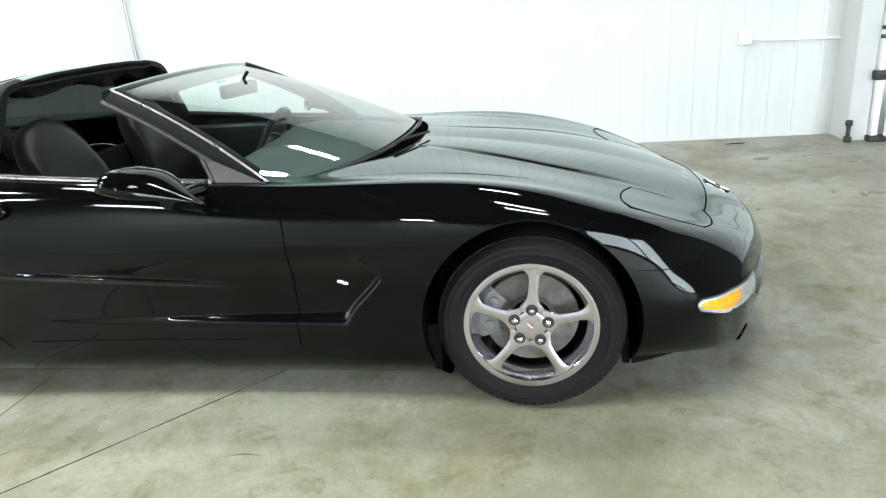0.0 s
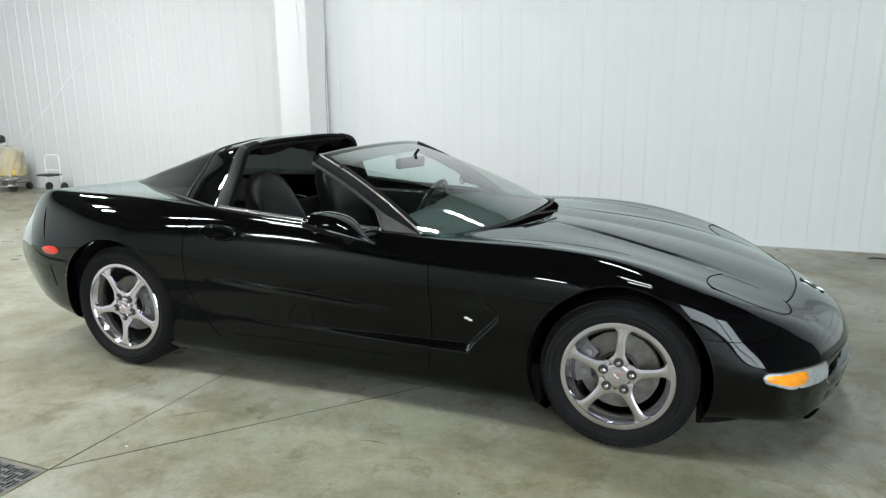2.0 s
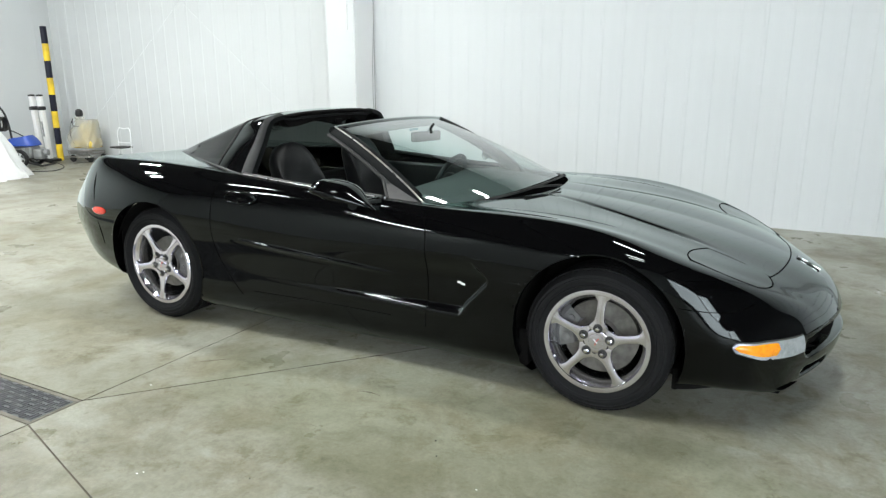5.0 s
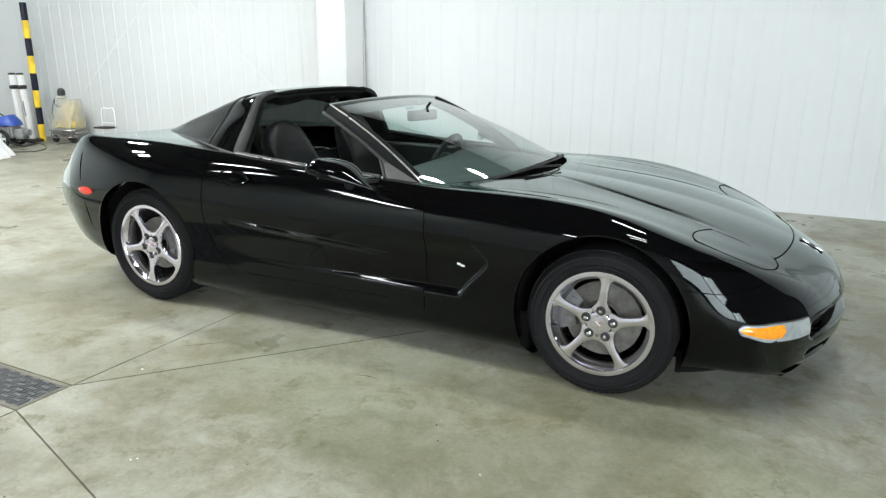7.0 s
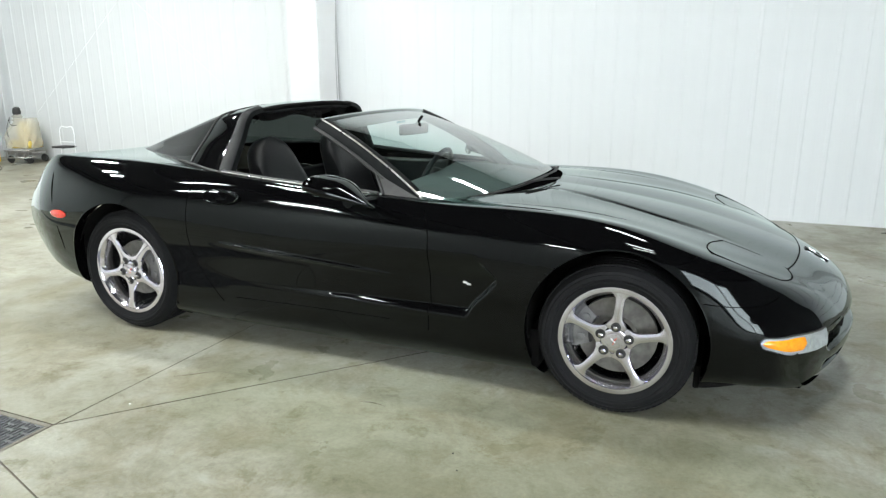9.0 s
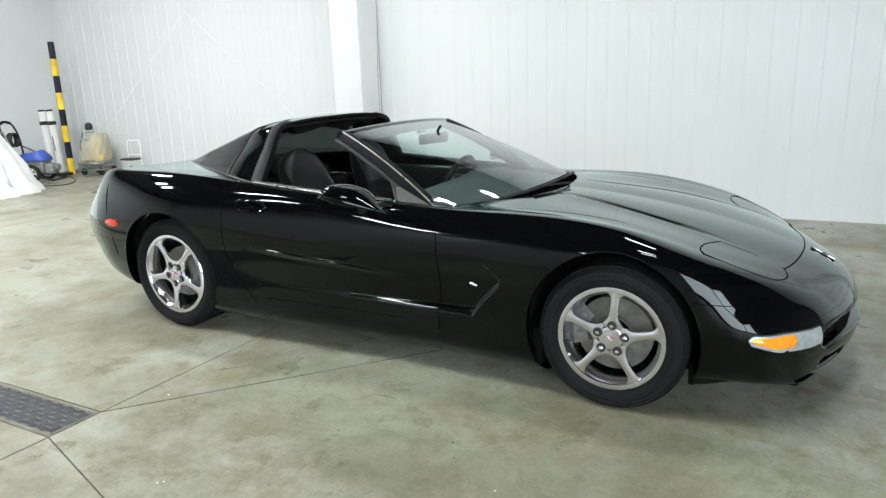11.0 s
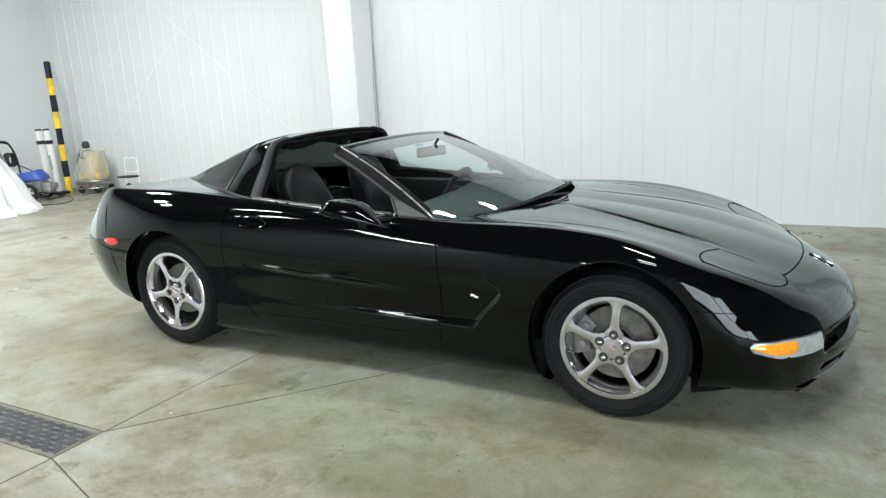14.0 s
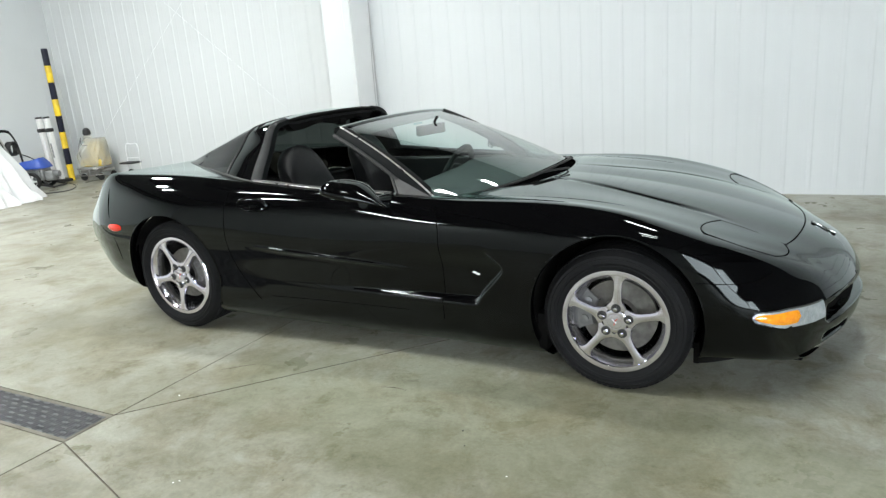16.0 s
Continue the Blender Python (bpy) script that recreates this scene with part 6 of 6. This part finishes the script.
part("spray_wand", tube(bmesh.new(), [(-0.33, -0.235, 0.90), (-0.20, -0.235, 0.55), (-0.06, -0.235, 0.22)], 0.012, 8), STEEL, cart, "grey steel spray wand")
for y in (-0.25, 0.25):
    wl = part("wheel", lathe(bmesh.new(), [(0.105, -0.03), (0.145, -0.035), (0.155, -0.012), (0.155, 0.012), (0.145, 0.035), (0.105, 0.03)], 32, "y", (0.05, y, 0.155)), SEAL, cart)
    b = lathe(bmesh.new(), [(0.002, -0.02), (0.035, -0.022), (0.035, 0.022), (0.002, 0.022)], 16, "y", (0.05, y, 0.155))
    for k in range(5):
        a = 2 * math.pi * k / 5
        tube(b, [(0.05, y, 0.155), (0.05 + 0.11 * math.cos(a), y, 0.155 + 0.11 * math.sin(a))], 0.016, 6)
    lathe(b, [(0.096, -0.024), (0.112, -0.024), (0.112, 0.024), (0.096, 0.024)], 28, "y", (0.05, y, 0.155))
    part("hub", b, TRIM, wl, "pale five-spoke hub")

cord = part("extension_cable", tube(bmesh.new(), smooth_line([(-9.95, 4.05, 0.008), (-9.6, 3.9, 0.008), (-9.0, 3.6, 0.008), (-8.7, 3.2, 0.008), (-9.1, 2.9, 0.008)], 30), 0.008, 6), SEAL)
tagged(cord, "thin dark extension cable lying on the concrete floor", "cable")

# white dust sheet over a car-sized thing
sheet = bmesh.new()
rows = []
NS, NV = 240, 34
for i in range(NV + 1):
    v = i / NV
    ring = []
    for k in range(NS):
        a = 2 * math.pi * k / NS
        c, s_ = math.cos(a), math.sin(a)
        px, py = 0.90 * math.copysign(abs(c) ** 0.45, c), 1.95 * math.copysign(abs(s_) ** 0.5, s_)
        if v < 0.35:
            q = v / 0.35
            z = 1.12 - 0.22 * q ** 2.2
            f = 0.80 * q
        else:
            q = (v - 0.35) / 0.65
            z = 0.90 * (1 - q)
            f = 0.80 + 0.18 * ease(-0.3, 0.85, q)
        fold = 0.045 * math.sin(17 * a + 1.3 * math.sin(3 * a)) + 0.03 * math.sin(31 * a + 5 * v) + 0.028 * math.sin(47 * a - 8 * v) * ease(0.6, 1.0, v) + 0.03 * ease(0.80, 0.97, v) * (1 + math.sin(13 * a + 2))
        f *= 1 + fold * max(0, v - 0.3) * 1.3
        ring.append((px * f, py * f, max(z + 0.03 * math.sin(7 * a + 6 * v) * (1 - v) * (v > 0.05) + 0.035 * math.sin(23 * a + 9 * v) * math.sin(5 * a) * ease(0.75, 0.9, v) * (1 - ease(0.97, 1.0, v)), 0.004)))
    rows.append(ring)
vs = grid(sheet, rows, closed=True)
sheet.faces.new(vs[0])
cover = part("dust_sheet", sheet, CLOTH)
cover.matrix_basis = pose(-9.05, 0.72, 0)
tagged(cover, "white dust sheet draped over a low vehicle", "cover")

# outlet box with conduit
ob = thing("outlet_box", "white surface outlet box with a thin conduit on the wall", "outlet", (3.187, BACK, 0.905))
part("box", boxed(-0.058, 0.058, -0.062, -0.021, -0.056, 0.056, bevel=0.006), TRIM, ob)
part("cover_plate", boxed(-0.045, 0.045, -0.067, -0.0625, -0.043, 0.043, bevel=0.002), WHITE_ENAMEL, ob)
part("conduit", tube(bmesh.new(), [(0.05, -0.032, -0.01), (0.30, -0.032, -0.03), (0.55, -0.032, -0.035), (COLUMN_R - 3.187, -0.032, -0.05)], 0.0105, 8), TRIM, ob)

# black strap ratchet at the column foot
st = thing("floor_clamp", "small black clamp standing at the column foot", "clamp", (COLUMN_R - 0.005, 3.30, 0))
b = bmesh.new()
box(b, -0.026, 0.026, -0.03, 0.03, 0.0, 0.05, bevel=0.008)
box(b, -0.028, 0.028, -0.02, 0.02, 0.14, 0.19, bevel=0.010)
box(b, -0.014, 0.014, -0.014, 0.014, 0.04, 0.15, bevel=0.004)
part("body", b, SEAL, st)
tagged(part("floor_rag", tube(bmesh.new(), [(3.02, 3.42, 0.004), (3.08, 3.44, 0.006), (3.14, 3.425, 0.006), (3.19, 3.44, 0.004)], 0.006, 6, taper=[0.5, 1, 1.2, 0.4]), SEAL), "thin dark scrap lying on the floor", "scrap")

# overhead door beside the right column
od = thing("overhead_door", "white sectional overhead door with dark track and hinges", "door", (COLUMN_R + 0.17, 3.35, 0), kind="structure")
for k in range(8):
    part("door_section", boxed(0.06, 3.8, 0.03, 0.075, 0.008 + 0.535 * k, 0.535 * (k + 1) - 0.006, bevel=0.008), TRIM, od)
part("track", boxed(0.005, 0.055, -0.06, 0.02, 0.02, 4.2, bevel=0.004), TRIM, od)
part("panel_face", boxed(0.10, 1.2, -0.10, -0.06, 0.02, 0.47, bevel=0.01), TRIM, od, "white leaning panel")
part("spring_latch", boxed(-0.03, 0.10, -0.075, -0.01, 0.52, 0.60, bevel=0.01), SEAL, od)
for z in (0.86, 0.93):
    part("bolt", boxed(-0.02, 0.02, -0.08, -0.055, z, z + 0.03, bevel=0.004), SEAL, od)
part("track_foot", boxed(-0.02, 0.12, -0.10, 0.0, 0.0, 0.05, bevel=0.006), SEAL, od)

# flecks dropped on the slab, and short scratches in its face
for x, y, r in ((-0.609, -1.578, 0.0075), (-0.033, -2.117, 0.0055), (-0.018, -2.100, 0.0045), (1.124, -1.637, 0.0045)):
    fleck = part("paint_fleck", lathe(bmesh.new(), [(r, 0.0005), (r * 0.8, 0.0014), (0.0005, 0.0018)], 10, "z", (x, y, 0)), WHITE_ENAMEL)
    for k, v in enumerate(fleck.data.vertices):
        v.co.y = y + (v.co.y - y) * (0.45 + 0.25 * (k % 3))
    tagged(fleck, "small pale paint fleck dried on the concrete floor", "fleck", group="paint flecks")
for x, y, r in ((0.839, -1.407, 0.004), (0.894, -1.506, 0.0035), (0.36, -1.95, 0.003), (-0.22, -2.45, 0.004), (1.55, -1.75, 0.003)):
    crumb = part("dirt_crumb", lathe(bmesh.new(), [(r, 0.0), (r * 0.9, r * 0.5), (0.0004, r * 0.8)], 7, "z", (x, y, 0)), SEAL)
    tagged(crumb, "tiny dark crumb of dirt on the concrete floor", "crumb", group="dirt crumbs")
for pts, w in (([(-0.638, -1.289), (-0.60, -1.262), (-0.55, -1.214), (-0.492, -1.167)], 0.0035), ([(0.30, -1.18), (0.36, -1.165), (0.43, -1.172)], 0.003),
               ([(0.62, -2.12), (0.66, -2.10), (0.69, -2.105)], 0.0025)):
    b = bmesh.new()
    rows = []
    line = smooth_line([(px, py, 0.0) for px, py in pts], 14)
    for k, p in enumerate(line):
        d = (line[min(k + 1, 14)] - line[max(k - 1, 0)]).normalized()
        side = Vector((-d.y, d.x, 0)) * w * math.sin(math.pi * (k + 0.3) / 14.6) * (0.7 + 0.5 * random.random())
        rows.append([p - side + Vector((0, 0, 0.0004)), p + Vector((0, 0, 0.0009)), p + side + Vector((0, 0, 0.0004))])
    grid(b, rows)
    tagged(part("floor_scratch", b, GROUT, floor), "dark scratch")
